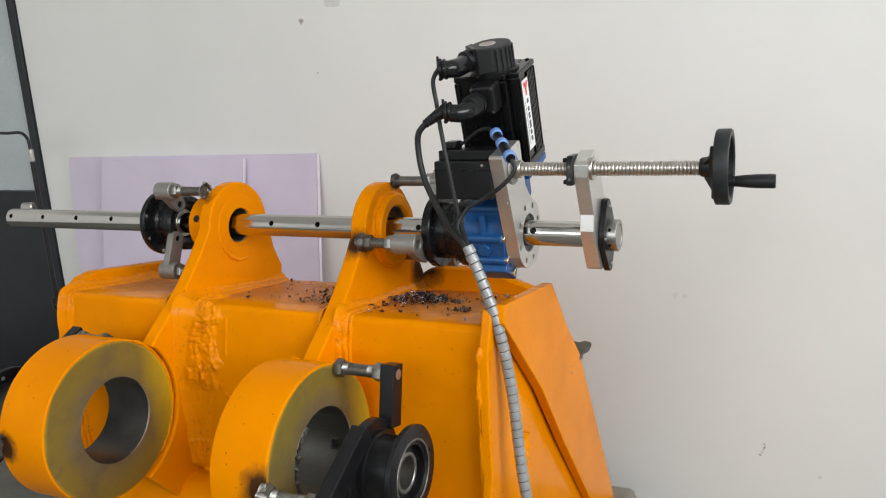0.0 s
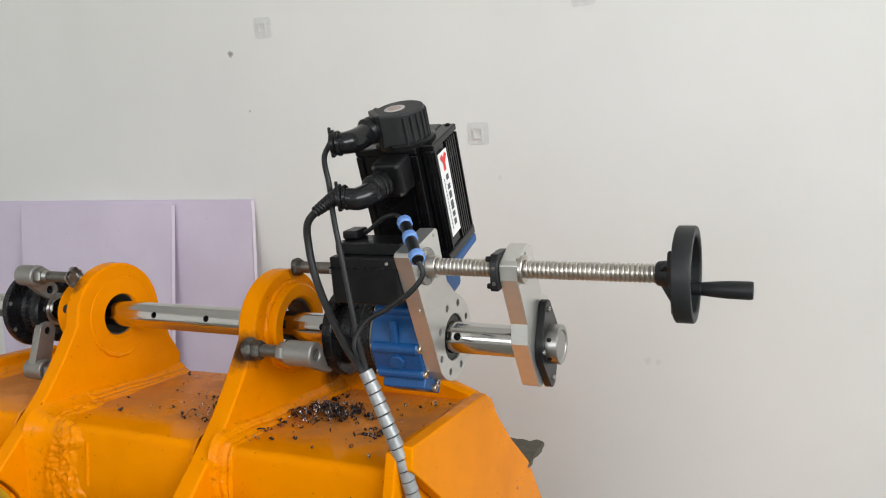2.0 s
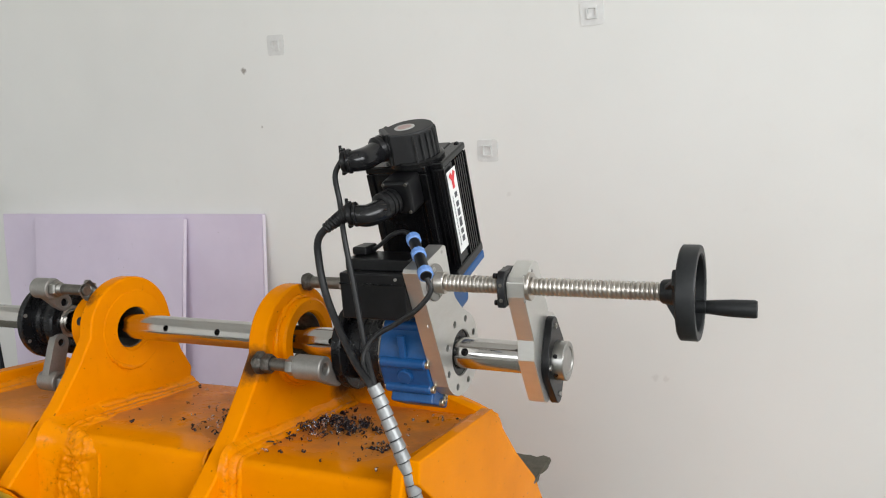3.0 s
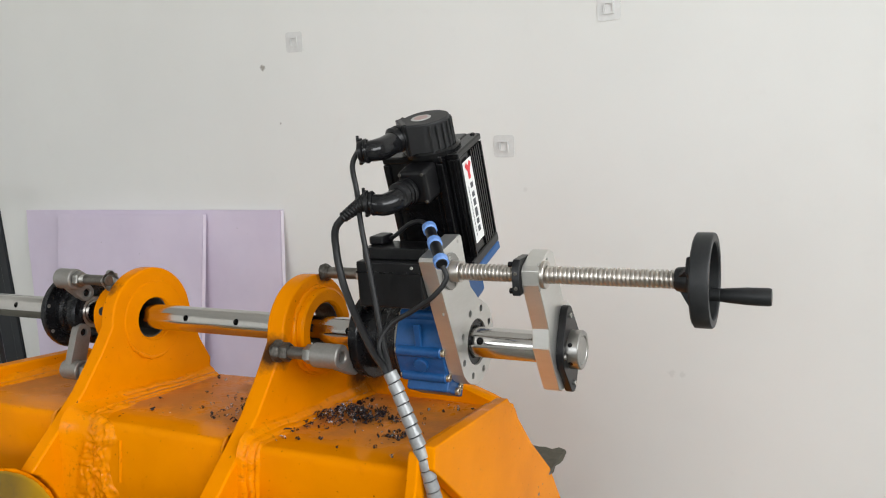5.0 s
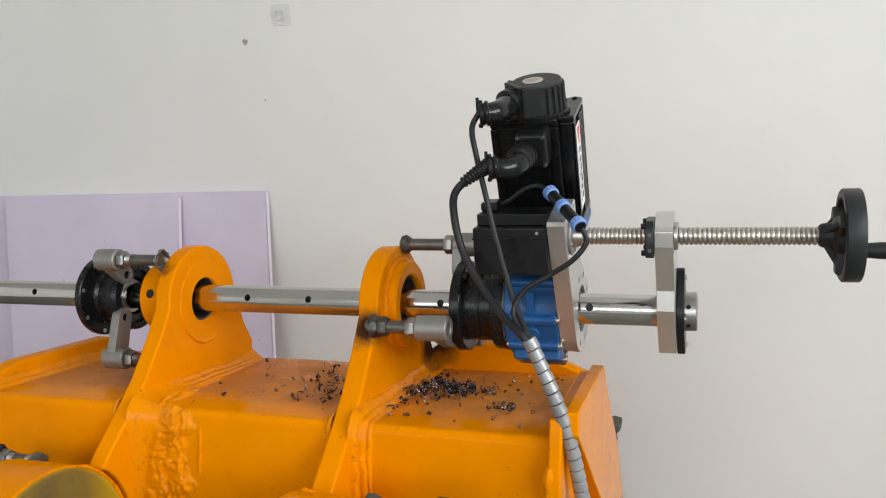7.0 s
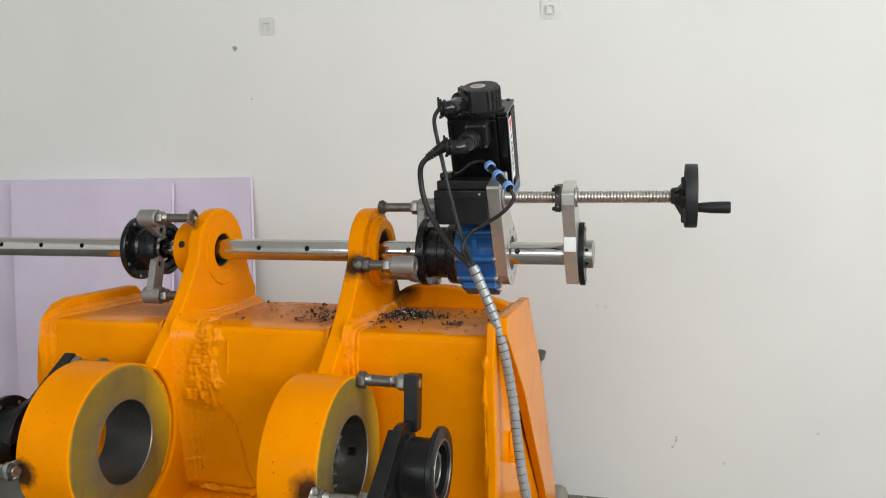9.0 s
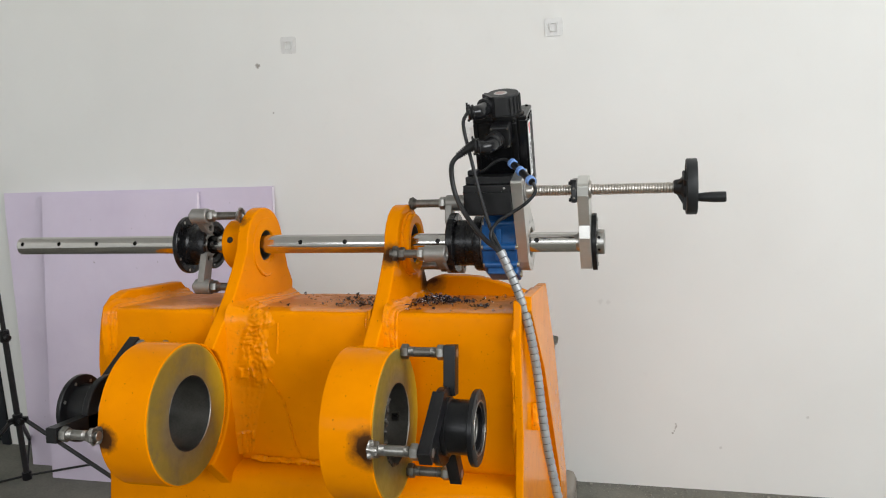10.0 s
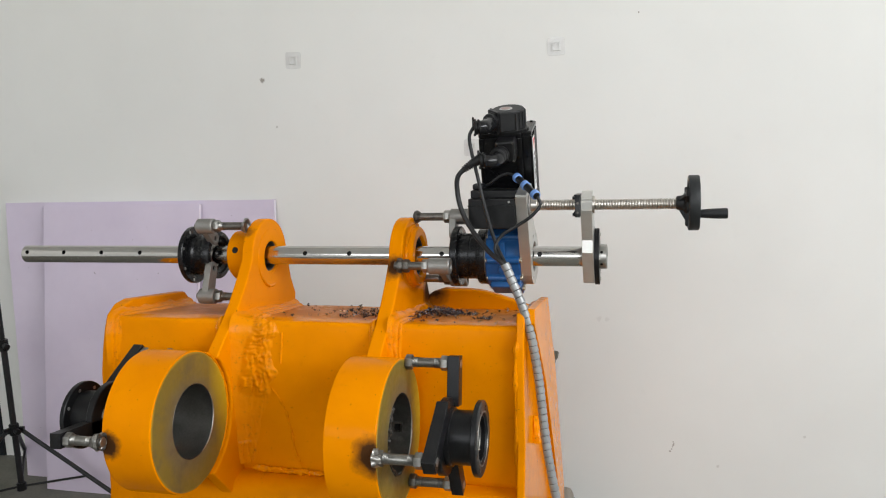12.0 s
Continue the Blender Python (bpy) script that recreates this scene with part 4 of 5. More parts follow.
def build_drive():
    g = part("drive_flange", pipe(-0.132, -0.114, 0.027, 0.076, (0, *AX), c=0.002, seg=72), BLACKSTEEL, machine)
    bolt(g, (-0.114, 1.86, 1.272), (1, 0, 0), 0.005, 0.006)
    part("spindle_housing", lathe([(-0.114, 0.03), (-0.114, 0.058), (-0.088, 0.058), (-0.087, 0.0565), (-0.085, 0.0565), (-0.084, 0.058), (-0.068, 0.058), (-0.066, 0.069), (-0.062, 0.071), (-0.046, 0.071), (-0.044, 0.069), (-0.044, 0.03)], (0, *AX), seg=72, closed=True), BLACKSTEEL, machine)
    part("gasket", pipe(-0.0445, -0.041, 0.03, 0.0725, (0, *AX), seg=64), DARKSTEEL, machine)
    # blue gearbox: lobed body with long bolt tubes, an upright neck to the motor flange
    outline = []
    tubes = (178, 215, 252, 290, 328, 8, 50, 90, 132)
    for i in range(144):
        a = 360 * i / 144
        lobe = 0.0045 * max(math.exp(-(((a - t + 180) % 360 - 180) / 7) ** 2) for t in tubes)
        outline.append((AX[0] + (0.0735 + lobe) * math.cos(radians(a)), AX[1] + (0.0735 + lobe) * math.sin(radians(a))))
    gear = part("gearbox", slab(outline, -0.041, 0.0455, [circle(*AX, 0.03, 40)]), BLUE, machine, "blue painted cast gearbox", bevel=0.003)
    for t in tubes:
        a = radians(t)
        y, z = AX[0] + 0.0755 * math.cos(a), AX[1] + 0.0755 * math.sin(a)
        part("bolt_tube", rod(-0.036, 0.044, 0.0088, (0, y, z), c=0.002, seg=20), BLUE, gear)
        bolt(gear, (0.0435, y, z), (1, 0, 0), 0.0062, 0.006, BRASS)
        bolt(gear, (-0.0355, y, z), (-1, 0, 0), 0.005, 0.004, BRASS)
    # low cast disc and rib on the side that looks out
    a = radians(196)
    d = Vector((0, math.cos(a), math.sin(a)))
    q = Vector((0.004, *AX)) + d * 0.071
    part("cast_boss", rod(0, 0.0085, 0.0125, q, d, 0.0015, 28), BLUE, gear)
    part("rib", box(-0.002, 0.010, -0.0765, -0.070, -0.02, 0.055, Matrix.Translation((0, *AX)) @ Matrix.Rotation(radians(5), 4, "X")), BLUE, gear, bevel=0.002)
    foot = box(-0.030, 0.046, -0.030, 0.030, -0.090, -0.060, Matrix.Translation((0, *AX)) @ Matrix.Rotation(radians(-28), 4, "X"))
    part("lower_flange", foot, BLUE, gear, bevel=0.004)
    bolt(gear, (0.046, 1.862, 1.137), (1, 0, 0), 0.0062, 0.006, BRASS)
    neck = box(-0.040, 0.040, 0.030, 0.135, 0.02, 0.105, MOT)
    part("neck", neck, BLUE, gear, bevel=0.01)
    fl = box(-0.0555, 0.074, 0.036, 0.149, 0.098, 0.113, MOT)
    part("motor_flange", fl, BLUE, gear, "brighter blue flange under the motor", bevel=0.003)


build_drive()


def build_motor():
    # stepped section: a block in front, the corner beside it cut away, a ribbed block that bears the label
    bm = box(-0.052, 0.047, 0.043, 0.144, 0.118, 0.298, MOT)
    box(0.0465, 0.0702, 0.055, 0.1465, 0.118, 0.298, MOT, bm)
    m = part("servo_motor", bm, MOTOR, machine, "black servo motor with ribbed body", bevel=0.003)
    part("front_flange", box(-0.0555, 0.074, 0.036, 0.149, 0.1135, 0.130, MOT), MOTOR, m, bevel=0.003)
    bm = box(-0.0555, 0.0500, 0.0395, 0.1480, 0.297, 0.309, MOT)
    box(0.0495, 0.0732, 0.053, 0.1485, 0.2975, 0.3085, MOT, bm)
    part("rear_cover", bm, MOTOR, m, bevel=0.003)
    for x0, x1, v0, v1 in ((-0.0555, -0.044, 0.0390, 0.054), (0.0375, 0.0505, 0.0390, 0.054), (-0.0555, -0.044, 0.130, 0.1485)):
        part("corner_rib", box(x0, x1, v0, v1, 0.130, 0.2965, MOT), MOTOR, m, bevel=0.002)
    for v in (0.0572, 0.1005, 0.1085, 0.1165, 0.1245, 0.1325, 0.1435):
        part("side_rib", box(0.0704, 0.0733, v - 0.0022, v + 0.0022, 0.131, 0.296, MOT), MOTOR, m, bevel=0.0008)
    for x in (0.030, 0.055, 0.063):
        v0 = 0.0400 if x < 0.05 else 0.0525
        part("side_rib", box(x - 0.0015, x + 0.0015, v0, v0 + 0.004, 0.131, 0.296, MOT), MOTOR, m, bevel=0.0006)
    for x, v in ((-0.047, 0.048), (0.062, 0.140)):
        bolt(m, mp(x, v, 0.3085), MOT.to_3x3() @ Vector((0, 0, 1)), 0.004, 0.002)
    # encoder cap: flat front, round fluted back
    cap = bmesh.new()
    pts = [(-0.031, 0.074), (0.002, 0.034)] + [(0.017 + 0.040 * math.cos(a), 0.076 + 0.040 * math.sin(a)) for a in np.linspace(radians(-75), radians(170), 30)] + [(-0.031, 0.090)]
    lo = [cap.verts.new(mp(x, v, 0.309)) for x, v in pts]
    hi = [cap.verts.new(mp(x * 0.97, v * 0.985 + 0.001, 0.361)) for x, v in pts]
    for i in range(len(pts)):
        k = (i + 1) % len(pts)
        cap.faces.new((lo[i], lo[k], hi[k], hi[i]))
    cap.faces.new(hi)
    cap.faces.new(lo[::-1])
    c = part("encoder_cap", cap, CAPGREY, m, "dark grey plastic encoder cap", bevel=0.004, smooth=30)
    for a in np.linspace(radians(-55), radians(40), 7):
        q = mp(0.017 + 0.0405 * math.cos(a), 0.074 + 0.0405 * math.sin(a), 0.314)
        part("flute", rod(0, 0.042, 0.0018, q, MOT.to_3x3() @ Vector((0, 0, 1)), 0.0004, 8), CAPGREY, c)
    part("base_ring", lathe([(0.306, 0), (0.306, 0.046), (0.313, 0.046), (0.316, 0.043), (0.316, 0)], mp(0.018, 0.078, 0), MOT.to_3x3() @ Vector((0, 0, 1)), 48), MOTOR, c)
    oval = lathe([(0, 0), (0, 0.016), (0.0006, 0.0158), (0.0006, 0)], mp(0.012, 0.072, 0.3613), MOT.to_3x3() @ Vector((0, 0, 1)), 40)
    ov = part("round_sticker", oval, STICKER, c, "small faded round sticker")
    part("sticker_print", lathe([(0, 0), (0, 0.011), (0.0003, 0.011), (0.0003, 0.0)], mp(0.012, 0.072, 0.3620), MOT.to_3x3() @ Vector((0, 0, 1)), 24), PRINT, ov)
    # long label with a red mark and bars for its lettering
    lab = part("label", box(0.0738, 0.0744, 0.060, 0.093, 0.150, 0.2885, MOT), WHITE, m, "white label with red mark and dark bars")
    for s in (-1, 1):
        rm = MOT @ Matrix.Translation((0.0749 + 0.0004 * s, 0.077, 0.271)) @ Matrix.Rotation(radians(38 * s), 4, "X")
        part("red_mark", box(-0.0003, 0.0003, -0.004, 0.004, -0.002, 0.015, rm), RED, lab, smooth=0)
    part("red_mark", box(0.0745, 0.0748, 0.073, 0.081, 0.257, 0.272, MOT), RED, lab, smooth=0)
    u = 0.250
    for w, gap in ((0.0085, 0.0075), (0.0085, 0.004), (0.0115, 0.004), (0.0150, 0.004), (0.0085, 0.004), (0.0095, 0.004)):
        part("text_bar", box(0.0745, 0.0750, 0.0745, 0.0835, u - w, u, MOT), INK, lab, smooth=0)
        u -= w + gap
    for i in range(14):
        part("text_bar", box(0.0745, 0.0748, 0.0660, 0.0676, 0.247 - 0.0062 * i - 0.0048, 0.247 - 0.0062 * i, MOT), INK, lab, smooth=0)
    # two connectors on the front face, with glossy elbows
    for u, x, base in ((0.338, -0.004, False), (0.270, 0.008, True)):
        if base:
            part("connector_plate", box(x - 0.016, x + 0.031, -0.003, 0.0430, u - 0.023, u + 0.031, MOT), PLASTIC, m, bevel=0.006)
            v0 = -0.002
        else:
            turn_m = MOT @ Matrix.Translation((-0.0145, 0.054, u)) @ Matrix.Rotation(radians(-50), 4, "Z")
            part("connector_plate", box(-0.022, 0.022, -0.005, 0.004, -0.026, 0.024, turn_m), PLASTIC, m, bevel=0.002)
            v0 = 0.022
        for sx in ((-1, 1) if base else ()):
            for su in (-1, 1):
                bolt(m, mp(x + 0.0075 + sx * 0.019, v0, u + 0.004 + su * 0.022), MOT.to_3x3() @ Vector((0, -1, 0)), 0.0026, 0.002, DARKSTEEL)
        if base:
            axis = MOT.to_3x3() @ Vector((-0.30, -1, 0.05))
            el = [mp(x - 0.003, v0 - 0.014, u), mp(x - 0.008, v0 - 0.032, u - 0.002), mp(x - 0.019, -0.053, u - 0.001), mp(x - 0.036, -0.062, u + 0.005)]
        else:
            axis = MOT.to_3x3() @ Vector((-0.5, -1, 0.05))
            el = [mp(-0.020, 0.034, u), mp(-0.024, 0.008, u + 0.000), mp(-0.030, -0.013, u + 0.003), mp(-0.042, -0.024, u + 0.006)]
        part("connector_nut", lathe([(0, 0), (0, 0.0200), (0.003, 0.0212), (0.008, 0.0212), (0.0085, 0.0196), (0.011, 0.0196), (0.0115, 0.0212), (0.016, 0.0212), (0.0165, 0.0198), (0.019, 0.0198), (0.0195, 0.0208), (0.026, 0.0204), (0.028, 0.0175), (0.028, 0)], mp(x, v0, u) if base else mp(-0.012, 0.056, u), axis, 28), PLASTIC, m, "ribbed black connector nut")
        part("elbow", sweep(el, lambda t: 0.0170 - 0.0020 * t + 0.0012 * math.sin(math.pi * t), 24, 8), ELBOW, m, "glossy black plastic elbow")
        end = el[-1]
        part("clamp_ring", rod(-0.007, -0.001, 0.0188, end, MOT.to_3x3() @ Vector((-1, -0.3, 0.0)), 0.0015, 24), ELBOW, m)
        part("clamp_ring", rod(-0.001, 0.008, 0.0168, end, MOT.to_3x3() @ Vector((-1, -0.3, 0.0)), 0.002, 24), PLASTIC, m)
        for s in (-1, 1):
            part("clamp_ear", box(-0.009, -0.003, -0.004, 0.004, -0.003, 0.003, Matrix.Translation(end + Vector((0, 0, s * 0.0165))) @ MOT.to_4x4().to_3x3().to_4x4()), PLASTIC, m, bevel=0.0015)
        part("clamp_screw", rod(-0.004, 0.018, 0.0024, end + Vector((-0.010, 0, 0.006)), (0, 0, 1), 0.0006, 10), PLASTIC, m)


build_motor()


def build_feed():
    f = part("feed_motor", box(-0.068, 0.0455, 1.775, 1.862, 1.298, 1.370), PLASTIC, machine, "small black feed motor box", bevel=0.003)
    lid = box(-0.0675, 0.0455, 1.783, 1.858, 1.370, 1.388)
    for v in lid.verts:
        if v.co.z > 1.37:
            v.co.y += 0.008 if v.co.y < 1.8 else -0.006
            v.co.x += 0.003 if v.co.x < 0 else 0
    part("lid", lid, PLASTIC, f, bevel=0.002)
    part("groove", box(-0.0685, 0.0455, 1.7744, 1.78, 1.3520, 1.3545), BLACKSTEEL, f)
    part("socket", box(-0.064, -0.038, 1.812, 1.850, 1.388, 1.402), PLASTIC, f, bevel=0.004)
    bolt(f, (0.03, 1.775, 1.362), (0, -1, 0), 0.0025, 0.002, ZINC)
    # end plate of nickelled steel
    outline = [(1.768, 1.374), (1.772, 1.379), (1.860, 1.398), (1.866, 1.394), (1.877, 1.345), (1.888, 1.308), (1.915, 1.282), (1.948, 1.262)] + circle(*AX, 0.070, 28, 38, -147)
    holes = [circle(*AX, 0.038, 40)] + [circle(AX[0] + 0.056 * math.cos(radians(a)), AX[1] + 0.056 * math.sin(radians(a)), 0.0056, 16) for a in np.arange(8) * 45 + 20]
    plate = part("end_plate", slab(outline, 0.046, 0.072, holes), NICKEL, machine, "thick nickel-plated end plate with bolt holes", bevel=0.0010, smooth=14)
    # Black discs inside the holes stand in for the shade in them.
    for k in np.arange(8) * 45 + 20:
        part("bolt_hole", rod(0, 0.0006, 0.0055, (0.0665, AX[0] + 0.056 * math.cos(radians(k)), AX[1] + 0.056 * math.sin(radians(k))), (1, 0, 0), 0.0001, 16), BLACKSTEEL, plate, "black disc that darkens a bolt hole")
    part("bore_ring", pipe(0.047, 0.0685, 0.026, 0.0395, (0, *AX)), BLACKSTEEL, plate)
    part("bearing_cap", pipe(0.072, 0.0765, 0.0135, 0.0285, (0, *SC), c=0.0012), CAST, plate)
    for a in (20, 110, 200, 290):
        bolt(plate, (0.0762, SC[0] + 0.023 * math.cos(radians(a)), SC[1] + 0.023 * math.sin(radians(a))), (1, 0, 0), 0.0034, 0.002, ZINC)
    for y, z in ((1.785, 1.29), (1.851, 1.389), (1.782, 1.374)):
        part("dowel", rod(0, 0.0012, 0.0028, (0.0718, y, z), (1, 0, 0), 0.0002, 14), ZINC, plate)
    part("screw_collar", pipe(0.0765, 0.092, 0.0105, 0.0165, (0, *SC), c=0.001, seg=36), SCREW, machine, "bright collar on the feed screw")
    # feed screw: round thread as a helix
    bm = bmesh.new()
    x0, x1, pitch, seg = 0.088, 0.418, 0.0064, 28
    n = int((x1 - x0) / pitch * 10)
    rings = []
    for i in range(n + 1):
        x = x0 + (x1 - x0) * i / n
        ring = []
        for k in range(seg):
            a = math.tau * k / seg
            ph = (x / pitch - k / seg) % 1.0
            r = 0.0128 - 0.0026 * max(0.0, math.cos(math.tau * ph)) ** 1.5
            ring.append(bm.verts.new((x, SC[0] + r * math.cos(a), SC[1] + r * math.sin(a))))
        rings.append(ring)
    for a, b in zip(rings, rings[1:]):
        for k in range(seg):
            bm.faces.new((a[k], a[(k + 1) % seg], b[(k + 1) % seg], b[k]))
    part("feed_screw", bm, SCREW, machine, "bright rolled feed screw", smooth=60)
    # feed arm
    arm = [(1.799, 1.358), (1.806, 1.364), (1.838, 1.377), (1.850, 1.379), (1.866, 1.373), (1.878, 1.350), (1.890, 1.322), (1.906, 1.287), (1.928, 1.279), (1.935, 1.272), (1.962, 1.238), (1.968, 1.19), (1.948, 1.152), (1.880, 1.148), (1.868, 1.154), (1.829, 1.232), (1.833, 1.262), (1.800, 1.336)]
    a = part("feed_arm", slab(arm, 0.194, 0.2205, [circle(*SC, 0.0135, 28), circle(*AX, 0.0252, 36)]), NICKEL, machine, "nickel-plated feed arm between bar and screw", bevel=0.0010, smooth=14)
    part("nut_flange", pipe(0.2205, 0.2265, 0.0125, 0.0205, (0, *SC), c=0.001, seg=40), SCREW, a, "bright round nut flange")
    for k in range(4):
        q = radians(45 + 90 * k)
        bolt(a, (0.2203, SC[0] + 0.026 * math.cos(q), SC[1] + 0.026 * math.sin(q)), (1, 0, 0), 0.0026, 0.0015, ZINC)
    blk = slab([(1.792, 1.322), (1.792, 1.362), (1.800, 1.374), (1.838, 1.374), (1.845, 1.366), (1.845, 1.330), (1.836, 1.322)], 0.182, 0.1938, [circle(*SC, 0.0135, 28)])
    nb = part("split_nut", blk, BLACKMATT, a, "black split nut", bevel=0.0015)
    for y, z in ((1.799, 1.328), (1.799, 1.367), (1.838, 1.367), (1.838, 1.328)):
        bolt(nb, (0.182, y, z), (-1, 0, 0), 0.0042, 0.006)
    for z in (1.333, 1.355):
        bolt(nb, (0.188, 1.792, z), (0, -1, 0), 0.0028, 0.0012, DARKSTEEL)
    # rhombic bearing flange and locking collar on the bar's end
    rh = circle(AX[0], AX[1], 0.045, 14, -28, 28) + circle(AX[0] - 0.004, AX[1] + 0.055, 0.016, 10, 35, 145) + circle(AX[0], AX[1], 0.045, 14, 152, 208) + circle(AX[0] + 0.004, AX[1] - 0.055, 0.016, 10, 215, 325)
    fp = part("bearing_flange", slab(rh, 0.2208, 0.2325, [circle(*AX, 0.029, 36)]), BLACKMATT, a, "black rhombic bearing flange", bevel=0.0015)
    for y, z in ((AX[0] - 0.004, AX[1] + 0.056), (AX[0] + 0.004, AX[1] - 0.056), (AX[0] - 0.038, AX[1]), (AX[0] + 0.038, AX[1])):
        bolt(fp, (0.2325, y, z), (1, 0, 0), 0.0042, 0.003, ZINC)
    col = part("locking_collar", pipe(0.226, 0.2505, 0.0215, 0.0305, (0, *AX), c=0.0015), BRUSHED, a, "brushed steel locking collar")
    part("end_cap", lathe([(0.245, 0), (0.2485, 0), (0.2495, 0.0203), (0.2485, 0.0215), (0.245, 0.0215)], (0, *AX), seg=40), BRUSHED, col)
    for q in (150, 208, 300):
        d = Vector((0, math.cos(radians(q)), math.sin(radians(q))))
        part("set_screw", rod(0, 0.0006, 0.0036, Vector((0.238, *AX)) + d * 0.0303, d, 0.0001, 14), BLACKSTEEL, col)


build_feed()


def build_handwheel():
    hc = (1.807, 1.352)
    t = thing("handwheel", "black moulded handwheel with a folding grip on the screw", "handwheel")
    part("rim", lathe([(0.436, 0.0500), (0.434, 0.0515), (0.434, 0.0600), (0.436, 0.0625), (0.456, 0.0625), (0.458, 0.0610), (0.458, 0.0525), (0.456, 0.0505)], (0, *hc), seg=88, closed=True), WHEEL, t)
    part("hub", lathe([(0.408, 0), (0.408, 0.0135), (0.411, 0.0160), (0.424, 0.0175), (0.430, 0.026), (0.446, 0.026), (0.448, 0.020), (0.448, 0)], (0, *hc), seg=40), WHEEL, t)
    for k in range(3):
        m = Matrix.Translation((0, *hc)) @ Matrix.Rotation(radians(25 + 120 * k), 4, "X")
        bm = box(0.428, 0.446, 0.018, 0.0525, -0.012, 0.012, m)
        part("spoke", bm, WHEEL, t, bevel=0.003)
        web = bmesh.new()
        vs = [web.verts.new(m @ Vector(q)) for q in ((0.412, 0.012, -0.003), (0.434, 0.050, -0.003), (0.44, 0.012, -0.003), (0.412, 0.012, 0.003), (0.434, 0.050, 0.003), (0.44, 0.012, 0.003))]
        for f in ((0, 1, 2), (5, 4, 3), (0, 3, 4, 1), (1, 4, 5, 2), (2, 5, 3, 0)):
            web.faces.new([vs[i] for i in f])
        part("web", web, WHEEL, t, bevel=0.001)
    g = (1.848, 1.322)
    part("pivot", rod(0.442, 0.460, 0.0095, (0, *g)), WHEEL, t)
    part("grip", lathe([(0.458, 0), (0.458, 0.0085), (0.461, 0.0092), (0.475, 0.0105), (0.492, 0.0118), (0.520, 0.0122), (0.5235, 0.0112), (0.524, 0.0)], (0, *g), seg=32), WHEEL, t, "tapered black grip")


build_handwheel()


def drive_clamps():
    t = thing("drive_mount", "three cast clamp arms on welded studs holding the drive", "clamp mount")
    clamp_arm(t, (1.790, 1.205), -0.174, -0.120, (1.845, 1.172), -0.150)
    stud_with_nuts(t, (1.790, 1.205), -0.262, -0.13, [(-0.232, SOOTWELD), (-0.183, STUD)], -0.250, burnt=True)
    clamp_arm(t, (1.938, 1.308), -0.150, -0.095, (1.925, 1.268), -0.150)
    stud_with_nuts(t, (1.938, 1.308), -0.250, -0.10, [(-0.160, STUD)], -0.243, burnt=True, lump=0.85)
    clamp_arm(t, (1.955, 1.140), -0.160, -0.114, (1.93, 1.165), -0.150)
    stud_with_nuts(t, (1.955, 1.140), -0.262, -0.12, [(-0.170, DARKSTEEL)], -0.255)


drive_clamps()


